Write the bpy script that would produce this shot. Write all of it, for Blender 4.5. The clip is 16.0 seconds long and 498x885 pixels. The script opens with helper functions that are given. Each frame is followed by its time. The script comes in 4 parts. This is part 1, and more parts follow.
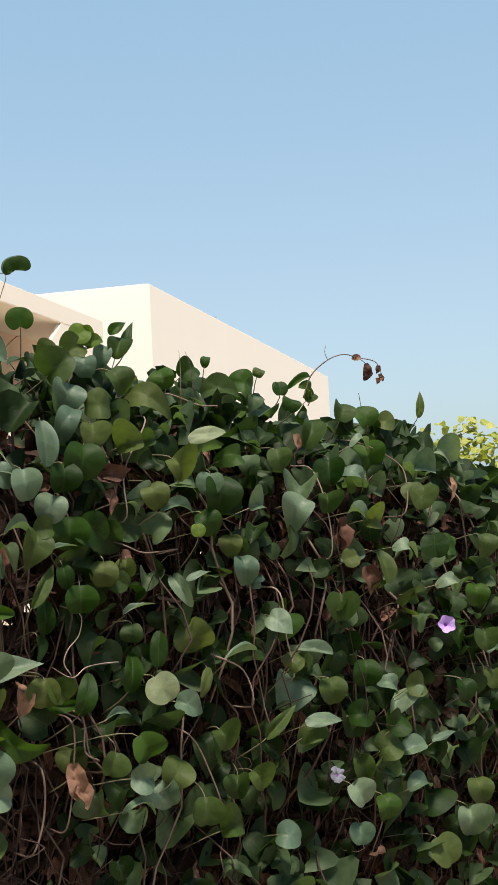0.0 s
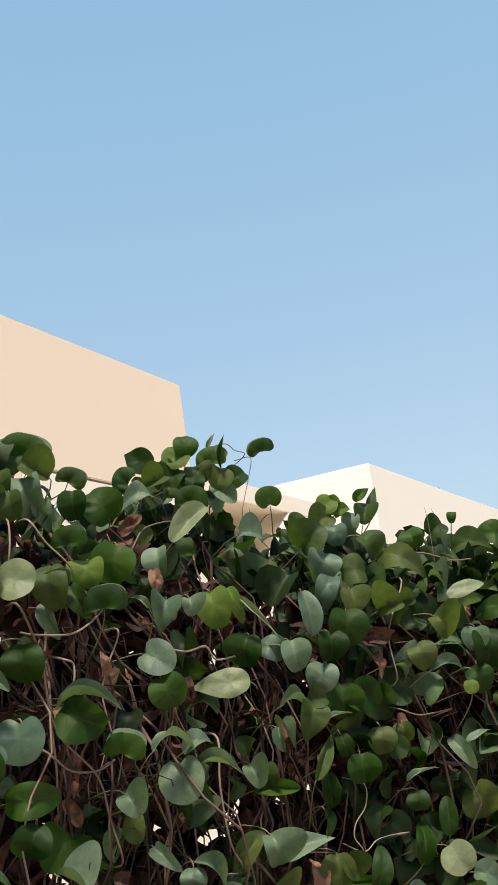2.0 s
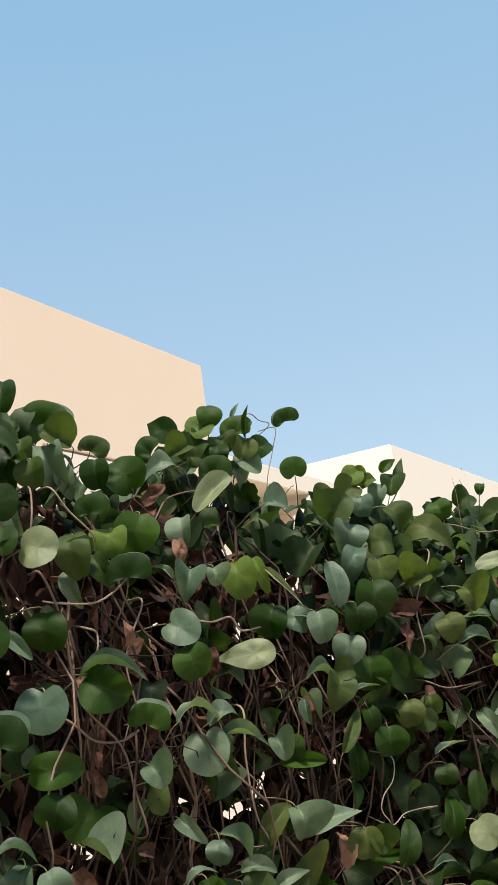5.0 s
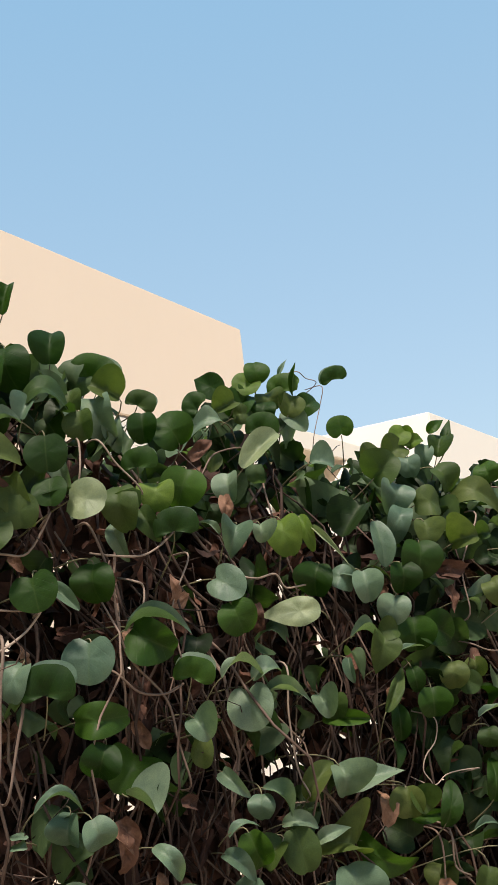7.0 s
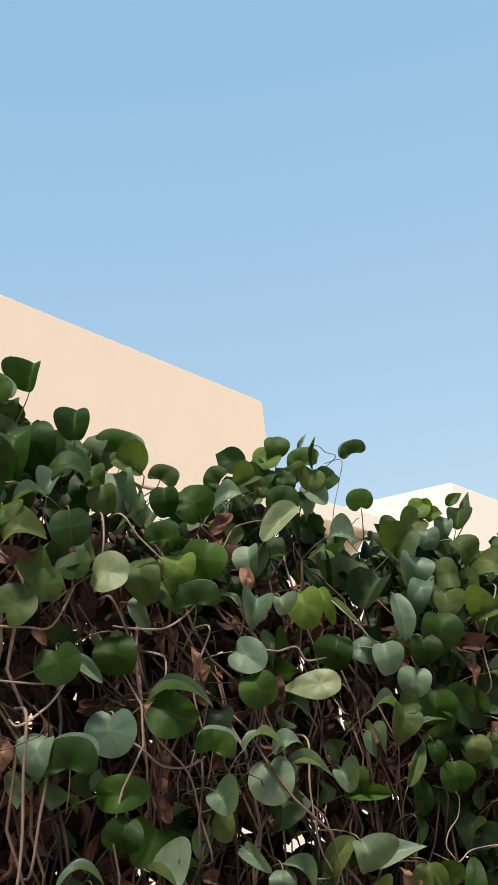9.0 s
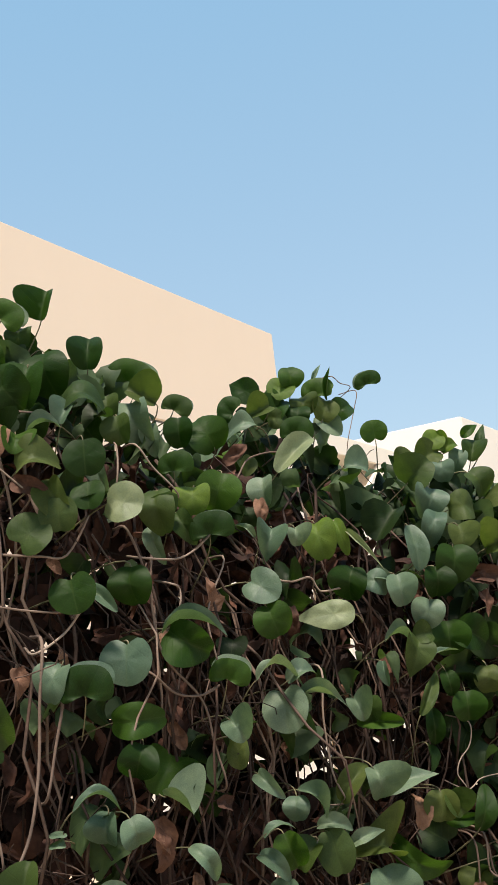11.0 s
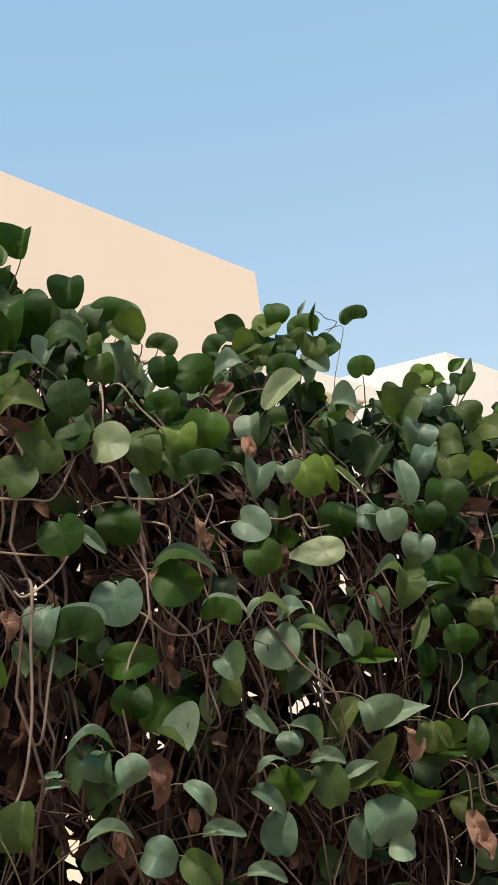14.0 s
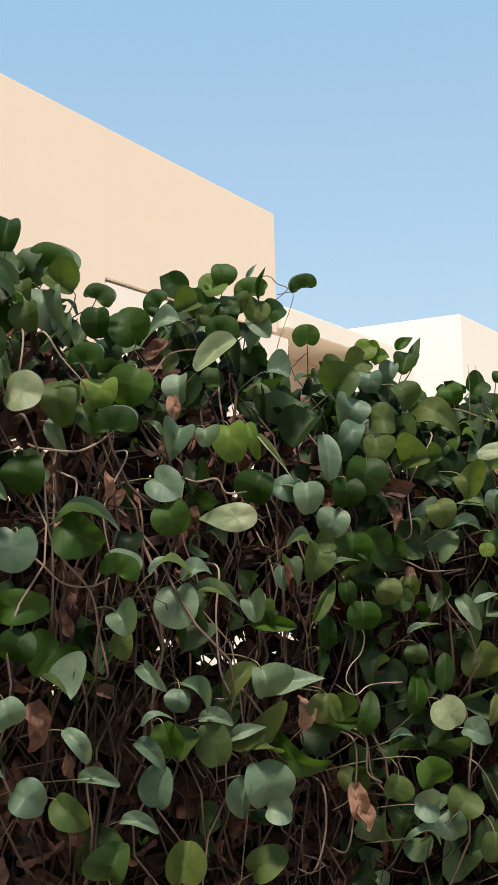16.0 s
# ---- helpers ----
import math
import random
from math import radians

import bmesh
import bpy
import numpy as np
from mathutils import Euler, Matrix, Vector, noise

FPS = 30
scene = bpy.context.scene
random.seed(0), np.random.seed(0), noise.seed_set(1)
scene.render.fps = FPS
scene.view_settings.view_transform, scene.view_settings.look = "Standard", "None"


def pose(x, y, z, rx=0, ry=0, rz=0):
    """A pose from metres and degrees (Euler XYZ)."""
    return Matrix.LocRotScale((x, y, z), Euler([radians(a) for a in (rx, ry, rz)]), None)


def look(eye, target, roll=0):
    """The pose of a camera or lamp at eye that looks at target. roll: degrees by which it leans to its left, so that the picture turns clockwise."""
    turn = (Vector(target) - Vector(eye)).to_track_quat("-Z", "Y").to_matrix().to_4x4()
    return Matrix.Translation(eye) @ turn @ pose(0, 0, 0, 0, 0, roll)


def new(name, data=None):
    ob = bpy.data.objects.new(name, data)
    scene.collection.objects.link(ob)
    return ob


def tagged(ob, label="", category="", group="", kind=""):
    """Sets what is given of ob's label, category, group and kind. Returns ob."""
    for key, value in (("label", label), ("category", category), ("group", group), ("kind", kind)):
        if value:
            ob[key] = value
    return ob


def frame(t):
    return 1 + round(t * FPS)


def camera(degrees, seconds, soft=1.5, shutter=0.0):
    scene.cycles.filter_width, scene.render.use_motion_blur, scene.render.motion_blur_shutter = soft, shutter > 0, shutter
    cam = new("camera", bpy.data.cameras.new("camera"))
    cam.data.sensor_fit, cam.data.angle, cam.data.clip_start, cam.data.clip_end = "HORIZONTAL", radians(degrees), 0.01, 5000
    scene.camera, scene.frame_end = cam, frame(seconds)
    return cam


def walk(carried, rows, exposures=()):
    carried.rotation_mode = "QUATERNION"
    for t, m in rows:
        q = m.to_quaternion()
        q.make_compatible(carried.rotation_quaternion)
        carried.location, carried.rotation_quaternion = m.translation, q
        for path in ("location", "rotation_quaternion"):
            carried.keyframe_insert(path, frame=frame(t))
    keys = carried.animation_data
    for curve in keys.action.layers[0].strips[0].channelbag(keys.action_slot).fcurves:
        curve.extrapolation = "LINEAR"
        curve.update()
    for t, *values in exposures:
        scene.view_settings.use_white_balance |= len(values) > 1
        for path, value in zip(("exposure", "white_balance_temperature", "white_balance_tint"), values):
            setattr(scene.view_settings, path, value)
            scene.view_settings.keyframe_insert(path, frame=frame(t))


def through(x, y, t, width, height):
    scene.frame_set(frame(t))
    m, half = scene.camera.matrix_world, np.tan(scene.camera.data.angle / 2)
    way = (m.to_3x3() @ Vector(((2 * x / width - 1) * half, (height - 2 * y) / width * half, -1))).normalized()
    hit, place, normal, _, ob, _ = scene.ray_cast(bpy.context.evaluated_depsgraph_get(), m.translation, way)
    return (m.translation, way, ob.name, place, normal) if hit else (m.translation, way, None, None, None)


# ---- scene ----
# ---- camera and its walk ----
cam = camera(26.0, 16.0, soft=1.45)
PATH = [
    (0, (-0.0568, -0.0263, 1.5361), (0.5100, 1.8892, 1.6339), -2.59),
    (0.1, (-0.0629, -0.0396, 1.5371), (0.4022, 1.8983, 1.7051), -4.14),
    (0.2, (-0.0687, -0.0443, 1.5299), (0.2912, 1.9109, 1.7484), -5.24),
    (0.3, (-0.0747, -0.0321, 1.5312), (0.2041, 1.9286, 1.8102), -5.77),
    (0.5, (-0.0791, -0.0355, 1.5208), (0.1803, 1.9146, 1.8810), -6.69),
    (1, (-0.1171, -0.0535, 1.5165), (0.1797, 1.8608, 2.0139), -5.49),
    (1.5, (-0.1105, -0.0275, 1.5116), (0.2049, 1.9024, 1.9311), -6.33),
    (2, (-0.1116, -0.0464, 1.4992), (0.0739, 1.8892, 1.9672), -8.42),
    (2.5, (-0.1129, -0.0170, 1.4954), (0.1026, 1.9276, 1.9105), -7.92),
    (3, (-0.1209, -0.0051, 1.4942), (-0.0016, 1.9526, 1.8858), -8.19),
    (3.5, (-0.1160, -0.0070, 1.4947), (-0.0007, 1.9495, 1.8931), -7.98),
    (6, (-0.1267, -0.0047, 1.4770), (0.0284, 1.9359, 1.9353), -8.45),
    (6.5, (-0.1342, 0.0085, 1.4772), (-0.0273, 1.9580, 1.9108), -7.17),
    (7, (-0.1393, 0.0119, 1.4732), (-0.0707, 1.9724, 1.8628), -6.76),
    (7.5, (-0.1391, -0.0036, 1.4742), (-0.0839, 1.9393, 1.9453), -6.35),
    (8, (-0.1356, 0.0005, 1.4705), (-0.0212, 1.9457, 1.9211), -7.03),
    (8.5, (-0.1357, 0.0114, 1.4698), (-0.0604, 1.9727, 1.8543), -7.01),
    (9, (-0.1364, -0.0226, 1.4702), (-0.0944, 1.9078, 1.9917), -6.75),
    (11.5, (-0.1513, -0.0012, 1.4707), (-0.1565, 1.9663, 1.8293), -6.19),
    (12, (-0.1553, 0.0011, 1.4739), (-0.2306, 1.9737, 1.7953), -5.40),
    (12.5, (-0.1550, 0.0143, 1.4675), (-0.1631, 1.9931, 1.7581), -7.07),
    (13, (-0.1566, 0.0236, 1.4714), (-0.1538, 2.0059, 1.7374), -6.86),
    (13.5, (-0.1536, 0.0158, 1.4739), (-0.0810, 1.9888, 1.7930), -7.19),
    (14, (-0.1485, 0.0156, 1.4706), (-0.1239, 1.9940, 1.7628), -7.58),
    (14.5, (-0.1437, 0.0078, 1.4686), (-0.0930, 1.9863, 1.7571), -7.41),
    (15, (-0.1462, 0.0156, 1.4704), (-0.1045, 2.0008, 1.7098), -6.61),
    (15.5, (-0.1009, 0.0007, 1.4817), (-0.1431, 1.9828, 1.7453), -9.73),
    (15.7, (-0.0586, 0.0224, 1.4844), (-0.1017, 2.0056, 1.7393), -5.28),
    (15.8, (-0.0418, 0.0067, 1.4934), (-0.0061, 1.9975, 1.6823), -3.71),
    (15.9, (-0.0206, 0.0068, 1.5002), (0.0257, 1.9984, 1.6773), -2.07),
    (16, (-0.0000, 0.0000, 1.5000), (0.0000, 1.9918, 1.6813), -1.40),
]
walk(cam, [(t, look(eye, target, roll)) for t, eye, target, roll in PATH],
     exposures=[(0.0, 0.90), (3.5, 0.94), (9.0, 0.97), (16.0, 0.98)])

# ---- light ----
SUN_AZ, SUN_EL = 184.0, 69.0        # degrees clockwise from +y, and above the horizon
world = bpy.data.worlds.new("sky")
scene.world = world
world.use_nodes = True
wn = world.node_tree.nodes
sky = wn.new("ShaderNodeTexSky")
sky.sky_type, sky.sun_disc = "NISHITA", False
sky.sun_elevation, sky.sun_rotation = radians(SUN_EL), radians(SUN_AZ)
sky.air_density, sky.dust_density, sky.ozone_density, sky.altitude = 1.0, 2.0, 1.0, 10
wn["Background"].inputs["Strength"].default_value = 0.12
haze = wn.new("ShaderNodeMixRGB")          # even haze of a hot, dusty afternoon
haze.inputs[0].default_value = 0.66
way = wn.new("ShaderNodeTexCoord")
height = wn.new("ShaderNodeSeparateXYZ")
paler = wn.new("ShaderNodeValToRGB")       # the haze thins and turns bluer with height; colours at a quarter of their strength
paler.color_ramp.elements[0].position, paler.color_ramp.elements[0].color = 0.16, (0.530, 0.705, 0.812, 1)
paler.color_ramp.elements[1].position, paler.color_ramp.elements[1].color = 0.62, (0.325, 0.625, 0.865, 1)
lift = wn.new("ShaderNodeVectorMath")
lift.operation = "SCALE"
lift.inputs["Scale"].default_value = 4.0
for _a, _b in ((way.outputs["Generated"], height.inputs[0]), (height.outputs[2], paler.inputs[0]), (paler.outputs[0], lift.inputs[0]), (lift.outputs[0], haze.inputs[2])):
    world.node_tree.links.new(_a, _b)
world.node_tree.links.new(sky.outputs[0], haze.inputs[1])
world.node_tree.links.new(haze.outputs[0], wn["Background"].inputs["Color"])
sun = new("sun", bpy.data.lights.new("sun", "SUN"))
sun.data.energy, sun.data.angle, sun.data.color = 3.9, radians(10), (1.0, 0.89, 0.77)
_az, _el = radians(SUN_AZ), radians(SUN_EL)
_to = Vector((math.sin(_az) * math.cos(_el), math.cos(_az) * math.cos(_el), math.sin(_el)))
sun.matrix_world = look(_to * 60, (0, 0, 0))

# ---- materials ----


class Nodes:
    """A small node material builder."""

    def __init__(self, name, rough=0.6, spec=0.4):
        self.m = bpy.data.materials.new(name)
        self.m.use_nodes = True
        self.t = self.m.node_tree
        self.b = self.t.nodes["Principled BSDF"]
        self.b.inputs["Roughness"].default_value = rough
        self.b.inputs["Specular IOR Level"].default_value = spec

    def add(self, kind, **sockets):
        n = self.t.nodes.new(kind)
        for k, v in sockets.items():
            self.put(n.inputs[k.replace("_", " ")], v)
        return n

    def put(self, socket, v):
        if isinstance(v, bpy.types.NodeSocket):
            self.t.links.new(v, socket)
        else:
            socket.default_value = v

    def coords(self, kind="Object"):
        return self.add("ShaderNodeTexCoord").outputs[kind]

    def noise(self, where, scale, detail=4.0, rough=0.6):
        return self.add("ShaderNodeTexNoise", Vector=where, Scale=scale, Detail=detail, Roughness=rough).outputs["Fac"]

    def ramp(self, fac, stops):
        n = self.add("ShaderNodeValToRGB", Fac=fac)
        e = n.color_ramp.elements
        while len(e) < len(stops):
            e.new(0.5)
        for el, (p, c) in zip(e, stops):
            el.position, el.color = p, (*c, 1)
        return n.outputs["Color"]

    def math(self, op, a, b=0.0):
        n = self.t.nodes.new("ShaderNodeMath")
        n.operation = op
        self.put(n.inputs[0], a)
        self.put(n.inputs[1], b)
        return n.outputs[0]

    def mix(self, fac, a, b, blend="MIX"):
        n = self.t.nodes.new("ShaderNodeMixRGB")
        n.blend_type = blend
        for k, v in zip((0, 1, 2), (fac, a, b)):
            self.put(n.inputs[k], v if not isinstance(v, tuple) else (*v, 1))
        return n.outputs[0]

    def bump(self, height, strength, distance=0.002):
        n = self.add("ShaderNodeBump", Height=height, Strength=strength, Distance=distance)
        self.t.links.new(n.outputs[0], self.b.inputs["Normal"])

    def base(self, c):
        self.put(self.b.inputs["Base Color"], c)


def leaf_material(name, low, mid, high, gloss=0.50, joined=False, spec=0.18, through=0.36):
    """A leaf's skin: a tone for each leaf, a pale midrib and side veins along its own map, blotches and worn spots."""
    k = Nodes(name, gloss, spec)
    rand = (k.add("ShaderNodeNewGeometry").outputs["Random Per Island"] if joined
            else k.add("ShaderNodeObjectInfo").outputs["Random"])
    tone = k.ramp(rand, [(0.0, low), (0.5, mid), (1.0, high)])
    uv = k.coords("UV")
    sep = k.add("ShaderNodeSeparateXYZ", Vector=uv)
    across = k.math("ABSOLUTE", k.math("SUBTRACT", sep.outputs[0], 0.5))
    rib = k.ramp(across, [(0.0, (1, 1, 1)), (0.03, (0, 0, 0))])
    along = k.math("SUBTRACT", sep.outputs[1], k.math("MULTIPLY", across, 0.75))
    wave = k.math("ABSOLUTE", k.math("SINE", k.math("MULTIPLY", along, 17.0)))
    veins = k.ramp(wave, [(0.0, (1, 1, 1)), (0.16, (0, 0, 0))])
    where = k.coords("Object")
    blot = k.noise(where, 38.0, 5.0)
    broad = k.noise(where, 45.0 if joined else 2.6, 2.0)
    spots = k.ramp(k.noise(where, 120.0 if joined else 13.0, 2.0), [(0.70, (0, 0, 0)), (0.76, (1, 1, 1))])
    col = k.mix(k.math("MULTIPLY", rib, 0.16), tone, (0.10, 0.135, 0.05))
    col = k.mix(k.math("MULTIPLY", veins, 0.05), col, (0.09, 0.13, 0.055))
    col = k.mix(0.55, col, k.ramp(blot, [(0.25, (0.55, 0.55, 0.5)), (0.75, (1.2, 1.2, 1.15))]), "MULTIPLY")
    col = k.mix(0.6, col, k.ramp(broad, [(0.3, (0.66, 0.70, 0.66)), (0.7, (1.28, 1.20, 1.05))]), "MULTIPLY")
    col = k.mix(k.math("MULTIPLY", spots, 0.35), col, (0.07, 0.055, 0.025))
    k.base(col)
    k.put(k.b.inputs["Roughness"], k.math("ADD", k.math("MULTIPLY", blot, 0.3), gloss - 0.12))
    k.bump(k.math("ADD", k.math("MULTIPLY", veins, -0.5), k.math("MULTIPLY", blot, 0.8)), 0.35, 0.0015)
    # light that comes through the blade
    out = k.t.nodes["Material Output"]
    glow = k.add("ShaderNodeBsdfTranslucent", Color=k.mix(1.0, col, (1.4, 1.6, 0.6), "MULTIPLY"))
    blend = k.add("ShaderNodeMixShader", Fac=through)
    k.t.links.new(k.b.outputs[0], blend.inputs[1])
    k.t.links.new(glow.outputs[0], blend.inputs[2])
    k.t.links.new(blend.outputs[0], out.inputs["Surface"])
    return k.m


LEAF = {
    "deep": leaf_material("leaf_deep_green", (0.012, 0.034, 0.004), (0.022, 0.055, 0.006), (0.043, 0.089, 0.012)),
    "mid": leaf_material("leaf_mid_green", (0.031, 0.058, 0.016), (0.054, 0.083, 0.024), (0.086, 0.110, 0.034)),
    "blue": leaf_material("leaf_grey_green", (0.064, 0.110, 0.074), (0.098, 0.150, 0.102), (0.142, 0.194, 0.130), 0.48, spec=0.36, through=0.24),
    "pale": leaf_material("leaf_pale_green", (0.155, 0.188, 0.104), (0.178, 0.212, 0.120), (0.205, 0.238, 0.140), 0.50, spec=0.32, through=0.24),
    "lime": leaf_material("leaf_yellow_green", (0.068, 0.118, 0.016), (0.086, 0.140, 0.020), (0.106, 0.162, 0.028)),
}
# low tones near black: shade between the leaves is put into this green
LEAF_MASS = leaf_material("leaf_mass_shade_green", (0.008, 0.020, 0.004), (0.023, 0.044, 0.013), (0.100, 0.148, 0.085), 0.50, True)


def rough_material(name, stops, scale=30.0, rough=0.8, bump=0.5, joined=True, fine=180.0):
    k = Nodes(name, rough, 0.25)
    where = k.coords("Object")
    n = k.noise(where, scale, 5.0)
    rnd = k.add("ShaderNodeNewGeometry").outputs["Random Per Island"] if joined else k.add("ShaderNodeObjectInfo").outputs["Random"]
    f = k.math("ADD", k.math("MULTIPLY", n, 0.5), k.math("MULTIPLY", rnd, 0.5))
    k.base(k.mix(0.35, k.ramp(f, stops), k.ramp(k.noise(where, fine, 3.0), [(0.3, (0.6, 0.6, 0.6)), (0.7, (1.25, 1.22, 1.2))]), "MULTIPLY"))
    k.bump(k.noise(where, fine, 4.0), bump, 0.002)
    return k.m


# DRY is darker than DRY_ONE: the hedge's inner shade is in its colour
DRY = rough_material("dry_leaf_shade_brown", [(0.2, (0.012, 0.006, 0.004)), (0.5, (0.038, 0.016, 0.011)), (0.8, (0.120, 0.053, 0.033))], 60.0)
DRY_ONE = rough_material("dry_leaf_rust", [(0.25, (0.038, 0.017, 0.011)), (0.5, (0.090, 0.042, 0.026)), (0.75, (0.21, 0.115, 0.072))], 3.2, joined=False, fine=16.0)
# STEM is the darkest stem brown, with shade inside the hedge coloured in
STEM = rough_material("vine_stem_shade_brown", [(0.2, (0.014, 0.008, 0.006)), (0.5, (0.036, 0.021, 0.016)), (0.85, (0.15, 0.098, 0.076))], 25.0)
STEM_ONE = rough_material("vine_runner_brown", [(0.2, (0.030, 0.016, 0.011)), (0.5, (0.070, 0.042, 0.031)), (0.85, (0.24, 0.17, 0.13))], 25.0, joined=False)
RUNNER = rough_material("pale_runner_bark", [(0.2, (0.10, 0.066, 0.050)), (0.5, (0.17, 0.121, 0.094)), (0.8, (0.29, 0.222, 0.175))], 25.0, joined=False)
STALK = rough_material("leaf_stalk_green", [(0.2, (0.085, 0.075, 0.040)), (0.5, (0.13, 0.12, 0.065)), (0.8, (0.19, 0.165, 0.10))], 25.0)


def render_material(name, a, b, rough=0.85):
    """Painted masonry render: broad uneven tone, faint runs below the coping, a fine sandy grain."""
    k = Nodes(name, rough, 0.2)
    where = k.coords("Object")
    broad = k.noise(where, 0.55, 4.0)
    runs = k.noise(k.add("ShaderNodeMapping", Vector=where, Scale=(3.0, 3.0, 0.25)).outputs[0], 1.4, 4.0)
    tone = k.mix(k.math("ADD", k.math("MULTIPLY", broad, 0.6), k.math("MULTIPLY", runs, 0.4)), a, b)
    k.base(tone)
    k.bump(k.noise(where, 90.0, 5.0), 0.25, 0.004)
    return k.m


BEIGE = render_material("beige_wall_paint", (0.775, 0.630, 0.496), (0.815, 0.670, 0.536))
CREAM = render_material("cream_wall_paint", (0.81, 0.735, 0.63), (0.845, 0.77, 0.67))
WHITE = render_material("white_wall_paint", (0.80, 0.735, 0.65), (0.835, 0.77, 0.69))
GREY = render_material("shadow_gap_grey", (0.20, 0.17, 0.14), (0.26, 0.22, 0.18))
SAND = rough_material("sandy_ground", [(0.2, (0.30, 0.24, 0.17)), (0.5, (0.38, 0.31, 0.23)), (0.8, (0.46, 0.39, 0.30))], 0.8, 0.9, 0.6, fine=25.0)
PETAL = rough_material("violet_petal", [(0.2, (0.20, 0.09, 0.38)), (0.5, (0.29, 0.15, 0.47)), (0.8, (0.42, 0.29, 0.56))], 50.0, 0.6, 0.2, joined=False)
PETAL_PALE = rough_material("faded_petal", [(0.2, (0.12, 0.12, 0.15)), (0.5, (0.22, 0.22, 0.26)), (0.8, (0.36, 0.35, 0.38))], 50.0, 0.6, 0.2, joined=False)
THROAT = rough_material("flower_throat", [(0.2, (0.20, 0.05, 0.26)), (0.8, (0.30, 0.09, 0.36))], 50.0, 0.6, 0.2, joined=False)
BUSH = leaf_material("bush_leaf_yellow_green", (0.22, 0.25, 0.05), (0.30, 0.32, 0.08), (0.38, 0.38, 0.12), 0.5, True, through=0.25)

# ---- building helpers ----


def mesh_object(name, verts, faces, mat, parent=None, uvs=None, smooth=False):
    me = bpy.data.meshes.new(name)
    me.from_pydata([tuple(v) for v in verts], [], [tuple(f) for f in faces])
    if uvs is not None:
        layer = me.uv_layers.new(name="leaf")
        loop = np.empty(len(me.loops), dtype=np.int32)
        me.loops.foreach_get("vertex_index", loop)
        layer.data.foreach_set("uv", np.asarray(uvs, dtype=np.float32)[loop].ravel())
    if smooth:
        me.polygons.foreach_set("use_smooth", np.ones(len(me.polygons), dtype=bool))
    me.materials.append(mat)
    me.update()
    ob = new(name, me)
    if parent is not None:
        ob.parent = parent
    return ob


def part(name, bm, mat, parent, label=""):
    me = bpy.data.meshes.new(name)
    bm.to_mesh(me)
    bm.free()
    me.materials.append(mat)
    ob = new(name, me)
    ob.parent = parent
    return tagged(ob, label)


def empty(name, place=(0, 0, 0)):
    ob = new(name)
    ob.location = place
    return ob


# Both villas stand square to one another: ALONG runs with their long walls, OUT points from those walls to the garden.
ALONG = Vector((0.516, 0.857, 0)).normalized()
OUT = Vector((ALONG.y, -ALONG.x, 0))
NEAR = Vector((0.397, 13.6, 0))     # end of the near villa's upper wall
FAR = Vector((4.028, 20.0, 0))      # near corner of the far villa


def slab(origin, outline, o0, o1, bevel=0.012):
    """A solid from an outline of (along, z) in the wall's plane, from depth o0 to o1 along OUT."""
    bm = bmesh.new()
    front = [bm.verts.new(origin + ALONG * a + OUT * o1 + Vector((0, 0, z))) for a, z in outline]
    back = [bm.verts.new(origin + ALONG * a + OUT * o0 + Vector((0, 0, z))) for a, z in outline]
    n = len(outline)
    bm.faces.new(front)
    bm.faces.new(back[::-1])
    for i in range(n):
        bm.faces.new((front[i], back[i], back[(i + 1) % n], front[(i + 1) % n]))
    bmesh.ops.recalc_face_normals(bm, faces=bm.faces)
    if bevel:
        bmesh.ops.bevel(bm, geom=bm.edges[:], offset=bevel, segments=2, affect="EDGES")
    return bm


def box(origin, a0, a1, z0, z1, o0, o1, bevel=0.012):
    return slab(origin, [(a0, z0), (a1, z0), (a1, z1), (a0, z1)], o0, o1, bevel)


# ---- ground ----
def ground_sheet():
    bm = bmesh.new()
    ticks = [-1500, -300, -60, -20, -8, -4, -2, 0, 1, 2, 3, 5, 8, 14, 24, 60, 300, 1500]
    grid = [[bm.verts.new((x, y, 0.0 if max(abs(x), abs(y)) > 30 else 0.02 * noise.noise((x * 0.6, y * 0.6, 0)))) for x in ticks] for y in ticks]
    for j in range(len(ticks) - 1):
        for i in range(len(ticks) - 1):
            bm.faces.new((grid[j][i], grid[j][i + 1], grid[j + 1][i + 1], grid[j + 1][i]))
    me = bpy.data.meshes.new("ground")
    bm.to_mesh(me)
    bm.free()
    me.materials.append(SAND)
    return tagged(new("ground", me), "pale sandy ground under the hedge and villas", "ground", kind="structure")


ground_sheet()


